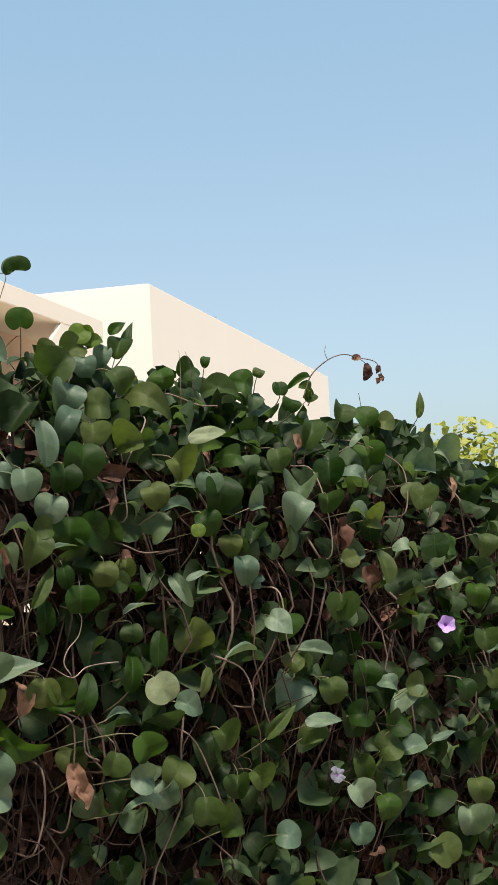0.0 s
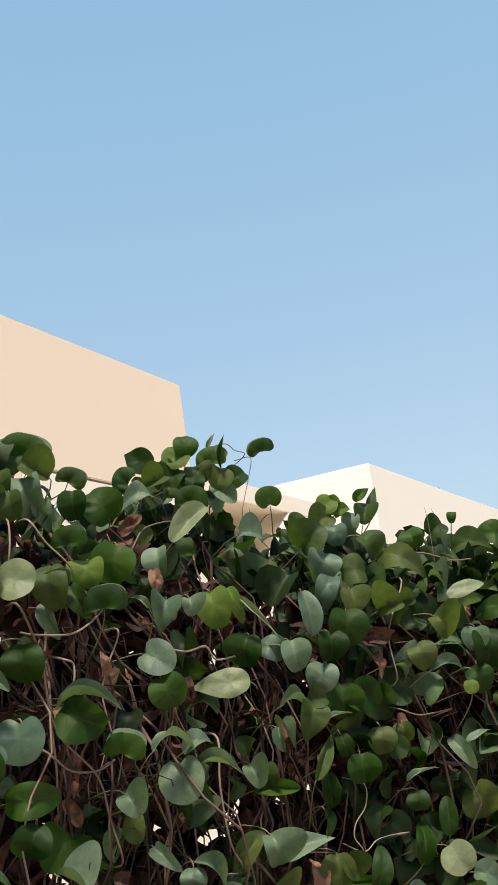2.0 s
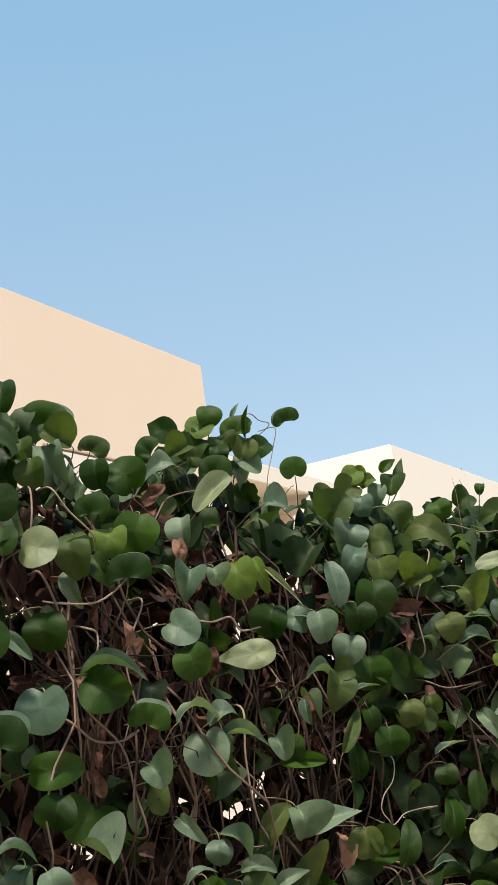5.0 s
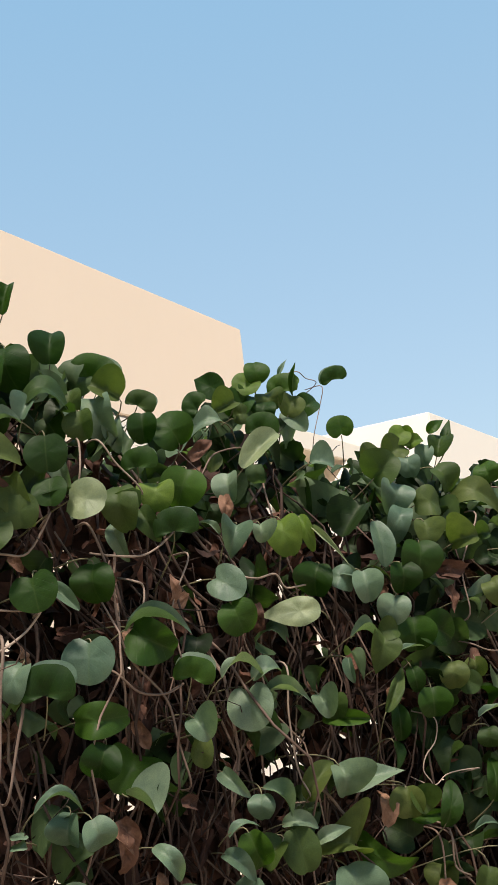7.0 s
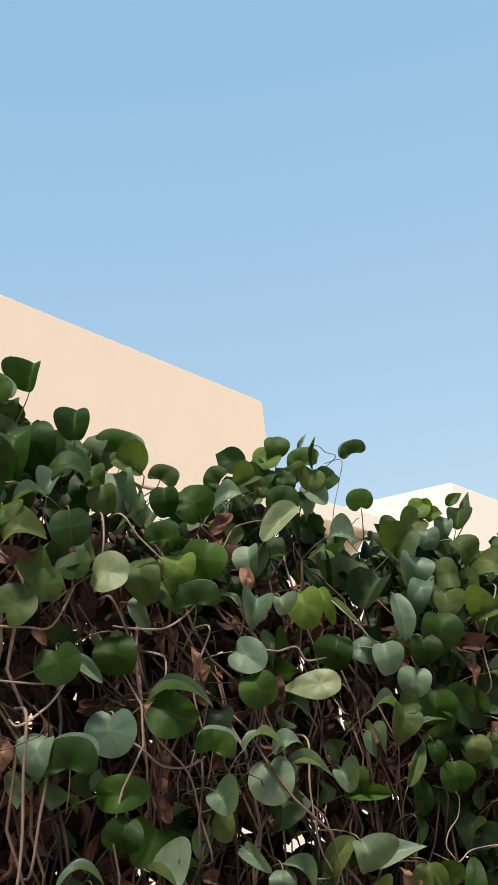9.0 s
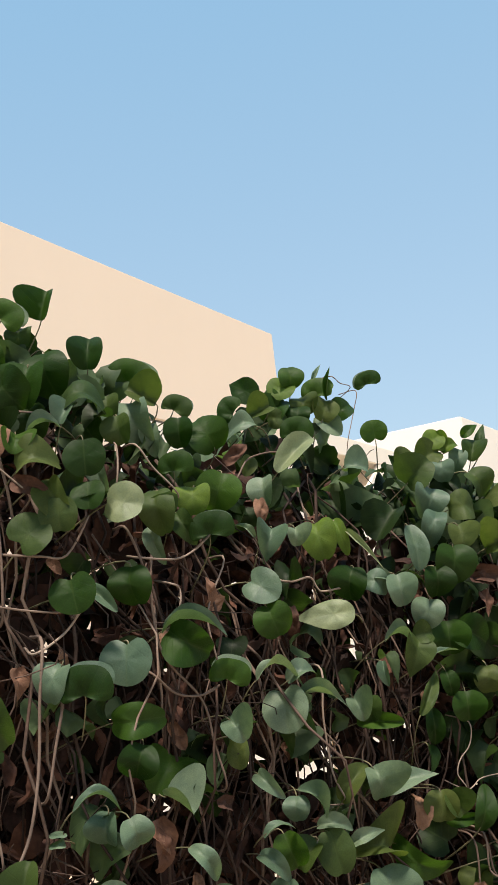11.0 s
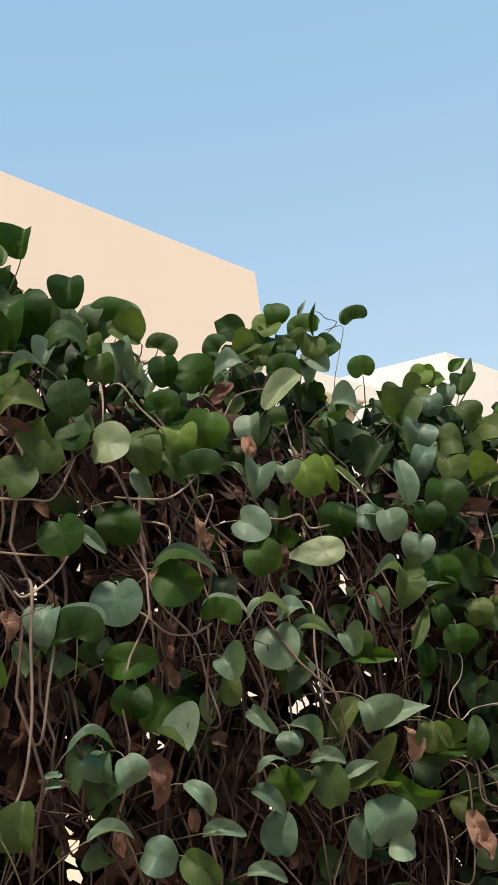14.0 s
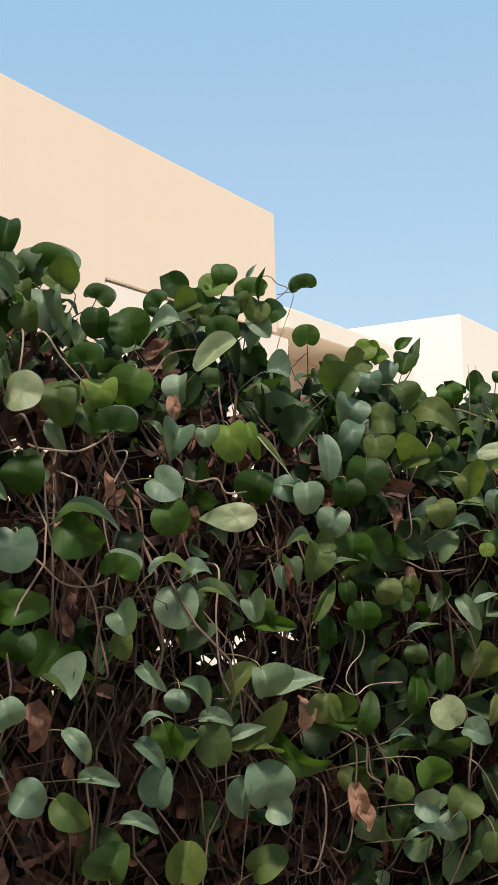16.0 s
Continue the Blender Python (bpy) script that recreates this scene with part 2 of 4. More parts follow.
# ---- the near villa: a beige upper storey that oversails a paler one, and a lower wing ----
def near_villa():
    v = tagged(empty("villa", NEAR), "beige rendered villa with overhanging upper storey and flat roof", "house", "villas behind the hedge")
    O = Vector((0, 0, 0))
    part("upper_wall", slab(O, [(-9.0, 0.0), (-3.56, 0.0), (-3.56, 4.13), (0.0, 4.13), (0.0, 5.692), (-9.0, 5.692)], -6.0, 0.0, 0.012), BEIGE, v, "smooth beige rendered wall")
    part("shadow_gap", box(O, -3.55, -0.1, 4.104, 4.126, -5.9, -0.03, 0.0), GREY, v, "dark recessed joint under the upper wall")
    part("lower_wall", box(O, -3.555, 0.30, 0.0, 4.10, -6.0, -0.004, 0.004), CREAM, v, "cream rendered lower wall")
    # the wing: a fascia over a shaded recess that ends in a raking cheek wall
    part("fascia", box(O, 0.30, 4.7, 4.25, 4.53, -5.0, 0.0), CREAM, v, "cream fascia of the flat-roofed wing")
    part("recess_wall", box(O, 0.30, 4.69, 0.0, 4.246, -5.0, -1.1, 0.0), BEIGE, v, "shaded beige wall at the back of the recess")
    part("cheek_wall", slab(O, [(1.2, 2.9), (1.2, 0.0), (4.7, 0.0), (4.7, 4.246), (2.98, 4.246)], -0.06, 0.0, 0.006), CREAM, v, "cream raking cheek wall")
    v.rotation_euler.z = radians(1.05)
    return v


def far_villa():
    v = tagged(empty("villa", FAR), "white rendered flat-roofed villa beyond the beige one", "house", "villas behind the hedge")
    O = Vector((0, 0, 0))
    part("wall", box(O, 0.0, 18.7, 0.0, 5.655, -9.0, 0.0, 0.02), WHITE, v, "smooth white rendered walls")
    bm = bmesh.new()
    bmesh.ops.create_cone(bm, segments=8, radius1=0.02, radius2=0.012, depth=0.22, cap_ends=True)
    bmesh.ops.translate(bm, vec=ALONG * 5.2 - OUT * 0.2 + Vector((0, 0, 5.70)), verts=bm.verts)
    part("roof_pipe", bm, GREY, v, "small dark pipe end on the roof edge")
    return v


near_villa()
far_villa()

# ---- the vine hedge: its own frame is (s along, z up, o out of its face) ----
HD = Vector((0.9104, 0.4138, 0))
HN = Vector((0.4138, -0.9104, 0))
H0 = Vector((0.0, 1.80, 0))
UP = Vector((0, 0, 1))
rng = np.random.default_rng(11)


def hedge(s, z, o=0.0):
    return H0 + HD * s + HN * o + UP * z


TOP_S = (-1.4, -0.52, -0.43, -0.36, -0.22, -0.16, -0.07, 0.05, 0.12, 0.2, 0.31, 0.48, 0.6, 0.76, 0.88, 1.0, 1.28, 1.41, 1.6, 2.8)
TOP_Z = (2.06, 2.06, 2.07, 2.01, 1.92, 1.87, 1.93, 1.96, 1.93, 1.86, 1.84, 1.82, 1.82, 1.80, 1.77, 1.73, 1.72, 1.69, 1.61, 1.50)


def top_of(s):
    return float(np.interp(s, TOP_S, TOP_Z))


def face_of(s, z):
    """How far the leafy face stands out: it leans back towards its top and bulges unevenly."""
    base = float(np.interp(s, (-0.6, -0.35, -0.2, 0.0, 0.5, 0.85, 1.7), (0.07, 0.055, 0.0, -0.065, -0.055, -0.03, -0.02)))
    back = min(1.0, max(0.0, (z - (top_of(s) - 0.30)) / 0.30))
    return base - 0.16 * back ** 1.5 + 0.025 * noise.noise((s * 4.0, z * 4.0, 4.0))


def leaf_shape(kind, fold, curl, seed, rings=4, seg=28):
    """A leaf one unit long: base at y -0.5, tip at y +0.5, upper side +z."""
    r = np.random.default_rng(seed)
    ph = r.uniform(0, 6.28, 3)
    lop = r.uniform(-0.45, 0.45)                    # one half of the blade stands up more than the other
    verts, uvs, faces = [(0, 0, 0)], [(0.5, 0.5)], []
    for j in range(1, rings + 1):
        for i in range(seg):
            a = 2 * math.pi * i / seg
            d = a if a <= math.pi else 2 * math.pi - a
            if kind == "round":
                R = 0.5 - 0.055 * math.exp(-(d / 0.22) ** 2) - 0.10 * math.exp(-((math.pi - d) / 0.34) ** 2)
                wx, wy = 1.04, 1.0
            elif kind == "heart":
                R = 0.44 + 0.17 * math.exp(-d / 0.30) - 0.09 * math.exp(-((math.pi - d) / 0.36) ** 2)
                wx, wy = 0.98, 1.0
            elif kind == "cordate":
                R = 0.5 - 0.22 * math.exp(-((math.pi - d) / 0.36) ** 2)
                wx, wy = 1.05, 0.95
            elif kind == "oval":
                R = 0.5 - 0.03 * math.exp(-((math.pi - d) / 0.3) ** 2)
                wx, wy = 0.74, 1.05
            else:                                   # spear: drawn out to a point
                R = 0.37 + 0.36 * math.exp(-d / 0.38) - 0.02 * math.exp(-((math.pi - d) / 0.3) ** 2)
                wx, wy = 0.78, 1.0
            R *= 1 + 0.014 * math.sin(3 * a + ph[0]) + 0.006 * math.sin(5 * a + ph[1])
            k = j / rings
            x, y = R * k * math.sin(a) * wx, R * k * math.cos(a) * wy
            zz = fold * (1 + (lop if x > 0 else -lop)) * abs(x) ** 1.35 * 1.75 - curl * y * y * 1.6 - 0.18 * curl * y
            zz += 0.030 * k * math.sin(3 * a + ph[2]) * (0.4 + abs(curl)) + 0.010 * k * math.sin(7 * a + ph[1])
            zz -= 0.10 * k ** 5 * (0.5 + 0.5 * math.sin(2 * a + ph[0]))      # the rim turns under
            verts.append((x, y, zz))
            uvs.append((x + 0.5, y + 0.5))
    for i in range(seg):
        faces.append((0, 1 + (i + 1) % seg, 1 + i))
        for j in range(rings - 1):
            a, b = 1 + j * seg + i, 1 + j * seg + (i + 1) % seg
            faces.append((a, b, b + seg, a + seg))
    # faces wound so that the upper side is +z
    return np.array(verts), faces, np.array(uvs)


def folded_shape(fold, curl, seed, nu=22, nv=4):
    """A kidney-shaped leaf shut along its midrib and seen from the side: the near half shows its underside, the far half rises behind it as a rim.
    Returns also how many of the faces belong to the near half."""
    r = np.random.default_rng(seed)
    skew, ph = r.uniform(0.10, 0.36), r.uniform(0, 6.28)
    verts, uvs, faces = [], [], []
    near_faces = 0
    for half in (0, 1):
        at = len(verts)
        verts.append((0, -0.17, 0.05))
        uvs.append((0.5, 0.5))
        low = radians(-24 if half == 0 else 4)
        for j in range(1, nv + 1):
            v = j / nv
            for i in range(nu + 1):
                w = i / nu
                phi = low + (math.pi - 2 * low) * w
                R = 0.47 * (0.50 + 0.50 * math.sin(math.pi * w) ** 0.45) * (1 - 0.10 * math.sin(phi)) * (1 + skew * math.cos(phi))
                R *= 1.0 if half == 0 else 1.05 + 0.12 * fold
                x, y = R * v * math.cos(phi), -0.17 + R * v * math.sin(phi) + 0.02 * math.sin(4 * phi + ph) * v
                if half == 0:
                    z = 0.05 + 0.13 * math.sin(2.4 * v) - 0.10 * curl * v * v * math.cos(phi) ** 2
                else:
                    z = 0.05 - (0.12 + 0.16 * fold) * v ** 0.8
                verts.append((x, y, z + 0.014 * v * math.sin(6 * phi + ph + half)))
                uvs.append((0.5 + 0.5 * v * abs(math.sin(phi)), 0.5 + 0.5 * v * math.cos(phi)))
        for i in range(nu):
            faces.append((at, at + 1 + i, at + 2 + i))
            for j in range(nv - 1):
                a = at + 1 + j * (nu + 1) + i
                faces.append((a, a + nu + 1, a + nu + 2, a + 1))
        if half == 0:
            near_faces = len(faces)
    return np.array(verts), faces, np.array(uvs), near_faces


def turn_to(normal, turn):
    """Axes of a leaf whose upper side faces normal and whose tip points turn degrees clockwise from up, seen from the path."""
    n = normal.normalized()
    want = UP * math.cos(radians(turn)) + HD * math.sin(radians(turn))
    y = want - n * want.dot(n)
    if y.length < 0.05:
        y = HD - n * HD.dot(n)
    y.normalize()
    x = y.cross(n)
    return Matrix(((x.x, y.x, n.x), (x.y, y.y, n.y), (x.z, y.z, n.z)))


def facing(tilt, yaw):
    """A direction out of the hedge, lifted by tilt degrees and swung to the far end by yaw degrees."""
    t, w = radians(tilt), radians(yaw)
    return (HN * math.cos(w) + HD * math.sin(w)) * math.cos(t) + UP * math.sin(t)


KINDS = ("round", "heart", "oval", "spear", "cordate", "bean")
FOLDS = (0.22, 0.62, 1.2)
CURLS = (0.18, 0.6, 1.2)
LEAF_DATA = {}
for _i, _k in enumerate(KINDS):
    for _f, _fold in enumerate(FOLDS):
        for _c, _curl in enumerate(CURLS):
            for _tone in LEAF:
                if _k == "bean":
                    _v, _fc, _uv, _near = folded_shape(_fold, _curl, 7 + _f * 5 + _c)
                else:
                    _v, _fc, _uv = leaf_shape(_k, _fold, _curl, 7 + _i * 31 + _f * 5 + _c)
                _me = bpy.data.meshes.new("leaf")
                _me.from_pydata([tuple(q) for q in _v], [], _fc)
                _lay = _me.uv_layers.new(name="leaf")
                _lp = np.empty(len(_me.loops), dtype=np.int32)
                _me.loops.foreach_get("vertex_index", _lp)
                _lay.data.foreach_set("uv", _uv.astype(np.float32)[_lp].ravel())
                _me.polygons.foreach_set("use_smooth", np.ones(len(_me.polygons), dtype=bool))
                _me.materials.append(LEAF[_tone])
                if _k == "bean":                    # far half coloured paler, standing in for sky sheen on its upper side
                    _me.materials.append(LEAF["blue" if _tone != "lime" else "lime"])
                    _me.polygons.foreach_set("material_index", np.arange(len(_me.polygons)) >= _near)
                LEAF_DATA[_k, _f, _c, _tone] = _me

vine = tagged(empty("vine_hedge", hedge(0, 0)), "tall dense hedge of round-leaved creeping vine with bare stems", "hedge")
vine_inv = Matrix.Translation(-hedge(0, 0))
STALKS = []         # (leaf base, direction away from the blade, length)
HEROES = []         # (s, z, half size) already taken on the face


def leaf(s, z, o, size, turn=180, tilt=30, yaw=0, kind="round", fold=0, curl=0, tone="mid", wide=1.0):
    """One leaf of the hedge, as a part of its own."""
    ob = new("leaf", LEAF_DATA[kind, fold, curl, tone])
    rot = turn_to(facing(tilt, yaw), turn)
    ob.parent = vine
    ob.matrix_basis = vine_inv @ Matrix.Translation(hedge(s, z, o)) @ rot.to_4x4() @ Matrix.Diagonal((size * wide, size, size, 1))
    at = {"bean": -0.16, "cordate": -0.29, "spear": -0.30}.get(kind, -0.35)           # where the stalk meets the back of the blade
    base = hedge(s, z, o) + rot @ Vector((0, at * size, -size * ((0.13 if kind == "cordate" else 0.065) + CURLS[curl] * (1.6 * at * at + 0.18 * at))))
    if z < top_of(s) + 0.05:
        STALKS.append((base, rot @ Vector((0, -1, -0.25)), rot @ Vector((0, 0, -1))))
    HEROES.append((s, z, size * 0.5))
    return ob


def tube(path, r0, r1, sides=5):
    """Verts and faces of a tapering tube along a path."""
    pts = [Vector(p) for p in path]
    verts, faces = [], []
    n = len(pts)
    for i, p in enumerate(pts):
        d = (pts[min(i + 1, n - 1)] - pts[max(i - 1, 0)]).normalized()
        a = d.orthogonal().normalized() if i == 0 else (a - d * a.dot(d)).normalized()
        b = d.cross(a)
        r = r0 + (r1 - r0) * i / (n - 1)
        for k in range(sides):
            w = 2 * math.pi * k / sides
            verts.append(p + a * (r * math.cos(w)) + b * (r * math.sin(w)))
    for i in range(n - 1):
        for k in range(sides):
            k2 = (k + 1) % sides
            faces.append((i * sides + k, i * sides + k2, (i + 1) * sides + k2, (i + 1) * sides + k))
    faces.append(tuple(range(sides))[::-1])
    faces.append(tuple((n - 1) * sides + k for k in range(sides)))
    return verts, faces


def gather(pieces):
    verts, faces, at = [], [], 0
    for v, f in pieces:
        verts.extend(v)
        faces.extend(tuple(i + at for i in q) for q in f)
        at += len(v)
    return verts, faces


def runner_path(s, z0, z1, o, seed, lean=0.0, wild=1.0):
    """A hanging stem from z0 down to z1, swaying as it goes."""
    r = np.random.default_rng(seed)
    n = max(6, int((z0 - z1) / 0.055))
    px, po = r.uniform(0, 50, 2)
    out = []
    for i in range(n + 1):
        f = i / n
        z = z0 + (z1 - z0) * f
        ds = wild * (0.05 * noise.noise((px, z * 2.4, 1)) + 0.018 * noise.noise((px, z * 9.0, 3))) + lean * (z0 - z)
        do = -0.09 * max(0.0, 1 - 5 * f) - 0.06 * max(0.0, 5 * f - 4) + wild * (0.05 * noise.noise((po, z * 2.6, 7)) + 0.015 * noise.noise((po, z * 8.0, 9)))
        out.append(hedge(s + ds, z, o + do) - hedge(0, 0))
    return out


def smooth_path(places, steps=5):
    """A curve through the places (Catmull-Rom)."""
    p = [hedge(*q) - hedge(0, 0) for q in places]
    p = [p[0] * 2 - p[1]] + p + [p[-1] * 2 - p[-2]]
    out = []
    for i in range(1, len(p) - 2):
        for k in range(steps):
            f = k / steps
            out.append(0.5 * (2 * p[i] + (p[i + 1] - p[i - 1]) * f + (2 * p[i - 1] - 5 * p[i] + 4 * p[i + 1] - p[i + 2]) * f * f
                              + (3 * p[i] - p[i - 1] - 3 * p[i + 1] + p[i + 2]) * f ** 3))
    return out + [p[-2]]


def runner(places, radius):
    """A stem that stands out on the face, as a part of its own."""
    (s0, z0, o0), (s1, z1, o1) = places[0], places[-1]
    places = [(s0, z0 + 0.012, o0 - 0.07)] + places + [(s1, z1 - 0.012, o1 - 0.07)]
    v, f = tube(smooth_path(places), radius, radius * 0.8, 7)
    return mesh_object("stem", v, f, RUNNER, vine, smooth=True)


def dry_shape(seed):
    """A withered leaf that hangs: narrowed, rolled about its length, crumpled and with a torn rim."""
    r = np.random.default_rng(seed)
    v, f, u = leaf_shape("heart" if seed % 2 else "oval", 0.3, r.uniform(-0.5, 0.9), seed, 5, 24)
    v = v.copy()
    roll, narrow, twist = r.uniform(1.6, 3.6), r.uniform(0.55, 0.85), r.uniform(-1.2, 1.2)
    for q in v:
        w = Vector(q) * 3.0 + Vector((seed * 1.7, 0, 0))
        rim = min(1.0, (q[0] ** 2 + q[1] ** 2) * 4)
        x, y, z = q[0] * narrow, q[1] * (1 + 0.16 * rim * noise.noise(w * 2.4)), q[2] * 0.5
        a = x * roll
        x, z = math.sin(a) / roll * (1 + 0.3 * noise.noise(w)), z + (1 - math.cos(a)) / roll * 1.2
        c, n = math.cos(twist * y), math.sin(twist * y)
        q[0], q[1], q[2] = x * c - z * n, y, x * n + z * c + 0.20 * noise.noise(w) + 0.07 * noise.noise(w * 2.6)
    return v, f, u


DRY_DATA = []
for _i in range(8):
    _v, _f, _u = dry_shape(40 + _i)
    _me = bpy.data.meshes.new("dry_leaf")
    _me.from_pydata([tuple(q) for q in _v], [], _f)
    _me.polygons.foreach_set("use_smooth", np.ones(len(_me.polygons), dtype=bool))
    _me.materials.append(DRY_ONE)
    DRY_DATA.append(_me)


def dry_leaf(s, z, o, size, turn=180, tilt=0, yaw=0, which=0):
    ob = new("dry_leaf", DRY_DATA[which % 8])
    ob.parent = vine
    ob.matrix_basis = vine_inv @ Matrix.Translation(hedge(s, z, o)) @ turn_to(facing(tilt, yaw), turn).to_4x4() @ Matrix.Diagonal((size, size, size, 1))
    return ob


# leaves that stand out on the face

leaf(-0.544, 2.103, -0.099, 0.059, 0, 0, -47, "round", 1, 0, "deep")
leaf(-0.521, 2.070, -0.072, 0.080, 40, 0, -30, "bean", 0, 0, "deep", 1.1)
leaf(-0.453, 2.090, -0.093, 0.063, 15, 5, -33, "round", 2, 0, "deep", 0.95)
leaf(-0.503, 2.032, -0.066, 0.047, 0, 10, -31, "round", 0, 2, "mid")
leaf(-0.571, 1.967, -0.012, 0.064, 150, 10, -25, "round", 1, 2, "deep")
leaf(-0.609, 1.988, -0.024, 0.047, 150, 5, -24, "round", 0, 2, "deep")
leaf(-0.516, 1.926, 0.008, 0.081, 190, 5, -28, "round", 1, 0, "deep")
leaf(-0.478, 1.956, -0.014, 0.077, 170, 0, -34, "round", 0, 2, "deep")
leaf(-0.392, 2.002, -0.064, 0.069, 5, 5, -25, "round", 1, 1, "deep", 0.8)
leaf(-0.304, 1.984, -0.127, 0.100, 20, 0, -34, "bean", 1, 0, "deep", 1.15)
leaf(-0.433, 1.909, 0.026, 0.073, 100, 45, -18, "round", 0, 2, "mid")
leaf(-0.301, 1.930, -0.070, 0.063, -60, 5, -14, "round", 2, 0, "mid")
leaf(-0.213, 1.938, -0.156, 0.067, 25, 0, -32, "bean", 0, 0, "mid", 1.1)
leaf(-0.332, 1.888, -0.045, 0.087, 160, 15, -45, "round", 1, 2, "blue", 0.8)
leaf(-0.461, 1.879, 0.025, 0.055, 20, 30, -30, "round", 1, 1, "blue", 0.62)
leaf(-0.594, 1.909, 0.036, 0.066, 120, 40, -10, "round", 2, 2, "mid")
leaf(-0.525, 1.798, 0.067, 0.069, 90, 25, -29, "round", 1, 2, "mid")
leaf(-0.450, 1.797, 0.073, 0.062, 180, 0, -18, "round", 0, 0, "deep")
leaf(-0.397, 1.726, 0.074, 0.064, 110, 20, -33, "round", 0, 0, "pale")
leaf(-0.449, 1.741, 0.073, 0.051, 180, 20, -25, "round", 0, 0, "deep")
leaf(-0.499, 1.739, 0.068, 0.082, 155, 10, -35, "oval", 1, 1, "mid", 0.75)
leaf(-0.337, 1.723, 0.048, 0.075, 175, 10, -36, "round", 0, 2, "mid", 0.75)
leaf(-0.253, 1.748, -0.012, 0.059, 180, 25, -30, "round", 0, 1, "lime")
leaf(-0.183, 1.765, -0.070, 0.075, 200, 0, -20, "round", 1, 1, "deep")
leaf(-0.244, 1.693, 0.016, 0.086, 350, 0, -26, "bean", 1, 0, "deep", 1.1)
leaf(-0.277, 1.803, -0.030, 0.072, 350, 0, -33, "bean", 0, 0, "deep", 1.1)
leaf(-0.158, 1.882, -0.155, 0.075, -30, 0, -15, "round", 0, 1, "deep")
leaf(-0.095, 1.931, -0.199, 0.074, 290, 5, -34, "bean", 0, 0, "deep", 0.9)
leaf(-0.051, 1.974, -0.201, 0.061, 300, 0, -30, "heart", 0, 0, "deep")
leaf(0.048, 2.005, -0.204, 0.049, 0, 0, -13, "round", 0, 1, "deep")
leaf(0.031, 1.984, -0.216, 0.056, 60, 30, -28, "round", 0, 0, "lime")
leaf(0.102, 1.982, -0.225, 0.080, 345, 5, -32, "bean", 0, 0, "deep")
leaf(-0.081, 1.904, -0.162, 0.073, 275, 35, -16, "spear", 1, 2, "blue", 0.9)
leaf(0.020, 1.893, -0.169, 0.083, 0, 0, -27, "bean", 0, 0, "deep")
leaf(-0.015, 1.835, -0.105, 0.098, 50, 20, -23, "oval", 1, 0, "pale", 0.66)
leaf(0.123, 1.912, -0.208, 0.063, 140, 20, -42, "oval", 1, 0, "blue", 0.95)
leaf(0.208, 1.998, -0.201, 0.060, 338, -8, -23, "bean", 1, 0, "deep", 1.2)
leaf(0.239, 1.902, -0.240, 0.053, 355, -5, -31, "cordate", 0, 0, "deep")
leaf(0.156, 1.941, -0.214, 0.050, 60, 0, -30, "round", 1, 2, "deep")
leaf(0.115, 1.939, -0.207, 0.054, 20, 10, -19, "round", 1, 0, "mid")
leaf(-0.088, 1.768, -0.096, 0.060, 175, 15, -43, "round", 1, 1, "blue", 0.85)
leaf(-0.116, 1.676, -0.030, 0.061, 200, 20, -16, "heart", 2, 1, "blue")
leaf(-0.152, 1.693, -0.041, 0.055, 325, 30, -21, "spear", 1, 1, "blue", 0.4)
leaf(-0.004, 1.680, -0.073, 0.081, 170, 20, -33, "round", 0, 1, "lime", 0.8)
leaf(0.033, 1.679, -0.059, 0.068, 165, 10, -28, "oval", 0, 1, "lime", 0.5)
leaf(-0.065, 1.677, -0.034, 0.037, 180, 10, -14, "round", 2, 1, "blue")
leaf(0.054, 1.660, -0.038, 0.091, 145, 20, -29, "spear", 1, 0, "pale", 0.22)
leaf(-0.147, 1.595, -0.019, 0.074, 135, 25, -32, "cordate", 0, 0, "blue", 0.8)
leaf(-0.140, 1.540, -0.004, 0.063, 160, 0, -20, "round", 0, 1, "deep")
leaf(0.042, 1.595, -0.064, 0.064, 200, 5, -40, "round", 1, 2, "deep")
leaf(0.132, 1.576, -0.048, 0.064, 175, 15, -21, "round", 1, 1, "blue", 0.8)
leaf(0.088, 1.592, -0.055, 0.048, 120, 20, -29, "round", 0, 2, "blue")
leaf(-0.007, 1.541, -0.043, 0.098, 280, 15, -31, "spear", 0, 0, "pale", 0.95)
leaf(0.184, 1.532, -0.051, 0.059, 200, 10, -27, "round", 0, 1, "blue")
leaf(0.147, 1.468, -0.042, 0.069, 200, 15, -13, "heart", 1, 1, "mid")
leaf(0.116, 1.498, -0.044, 0.050, 110, 45, -15, "oval", 2, 2, "blue", 0.6)
leaf(-0.483, 1.600, 0.076, 0.067, 170, 10, -26, "cordate", 0, 0, "deep")
leaf(-0.440, 1.593, 0.062, 0.071, 140, 30, -38, "oval", 1, 0, "blue", 0.45)
leaf(-0.393, 1.607, 0.061, 0.064, 180, 0, -36, "round", 0, 2, "deep")
leaf(-0.537, 1.687, 0.070, 0.067, 60, 20, -30, "cordate", 0, 0, "mid")
leaf(-0.299, 1.550, 0.044, 0.095, 117, 45, -29, "oval", 1, 1, "blue", 0.36)
leaf(-0.310, 1.516, 0.047, 0.080, 120, -5, -31, "round", 1, 2, "deep", 0.8)
leaf(-0.410, 1.499, 0.067, 0.079, 185, 10, -28, "cordate", 0, 0, "blue", 0.95)
leaf(-0.479, 1.473, 0.075, 0.101, 355, 0, -27, "bean", 1, 0, "deep")
leaf(-0.518, 1.484, 0.065, 0.064, 200, 25, -40, "round", 0, 1, "blue", 0.8)
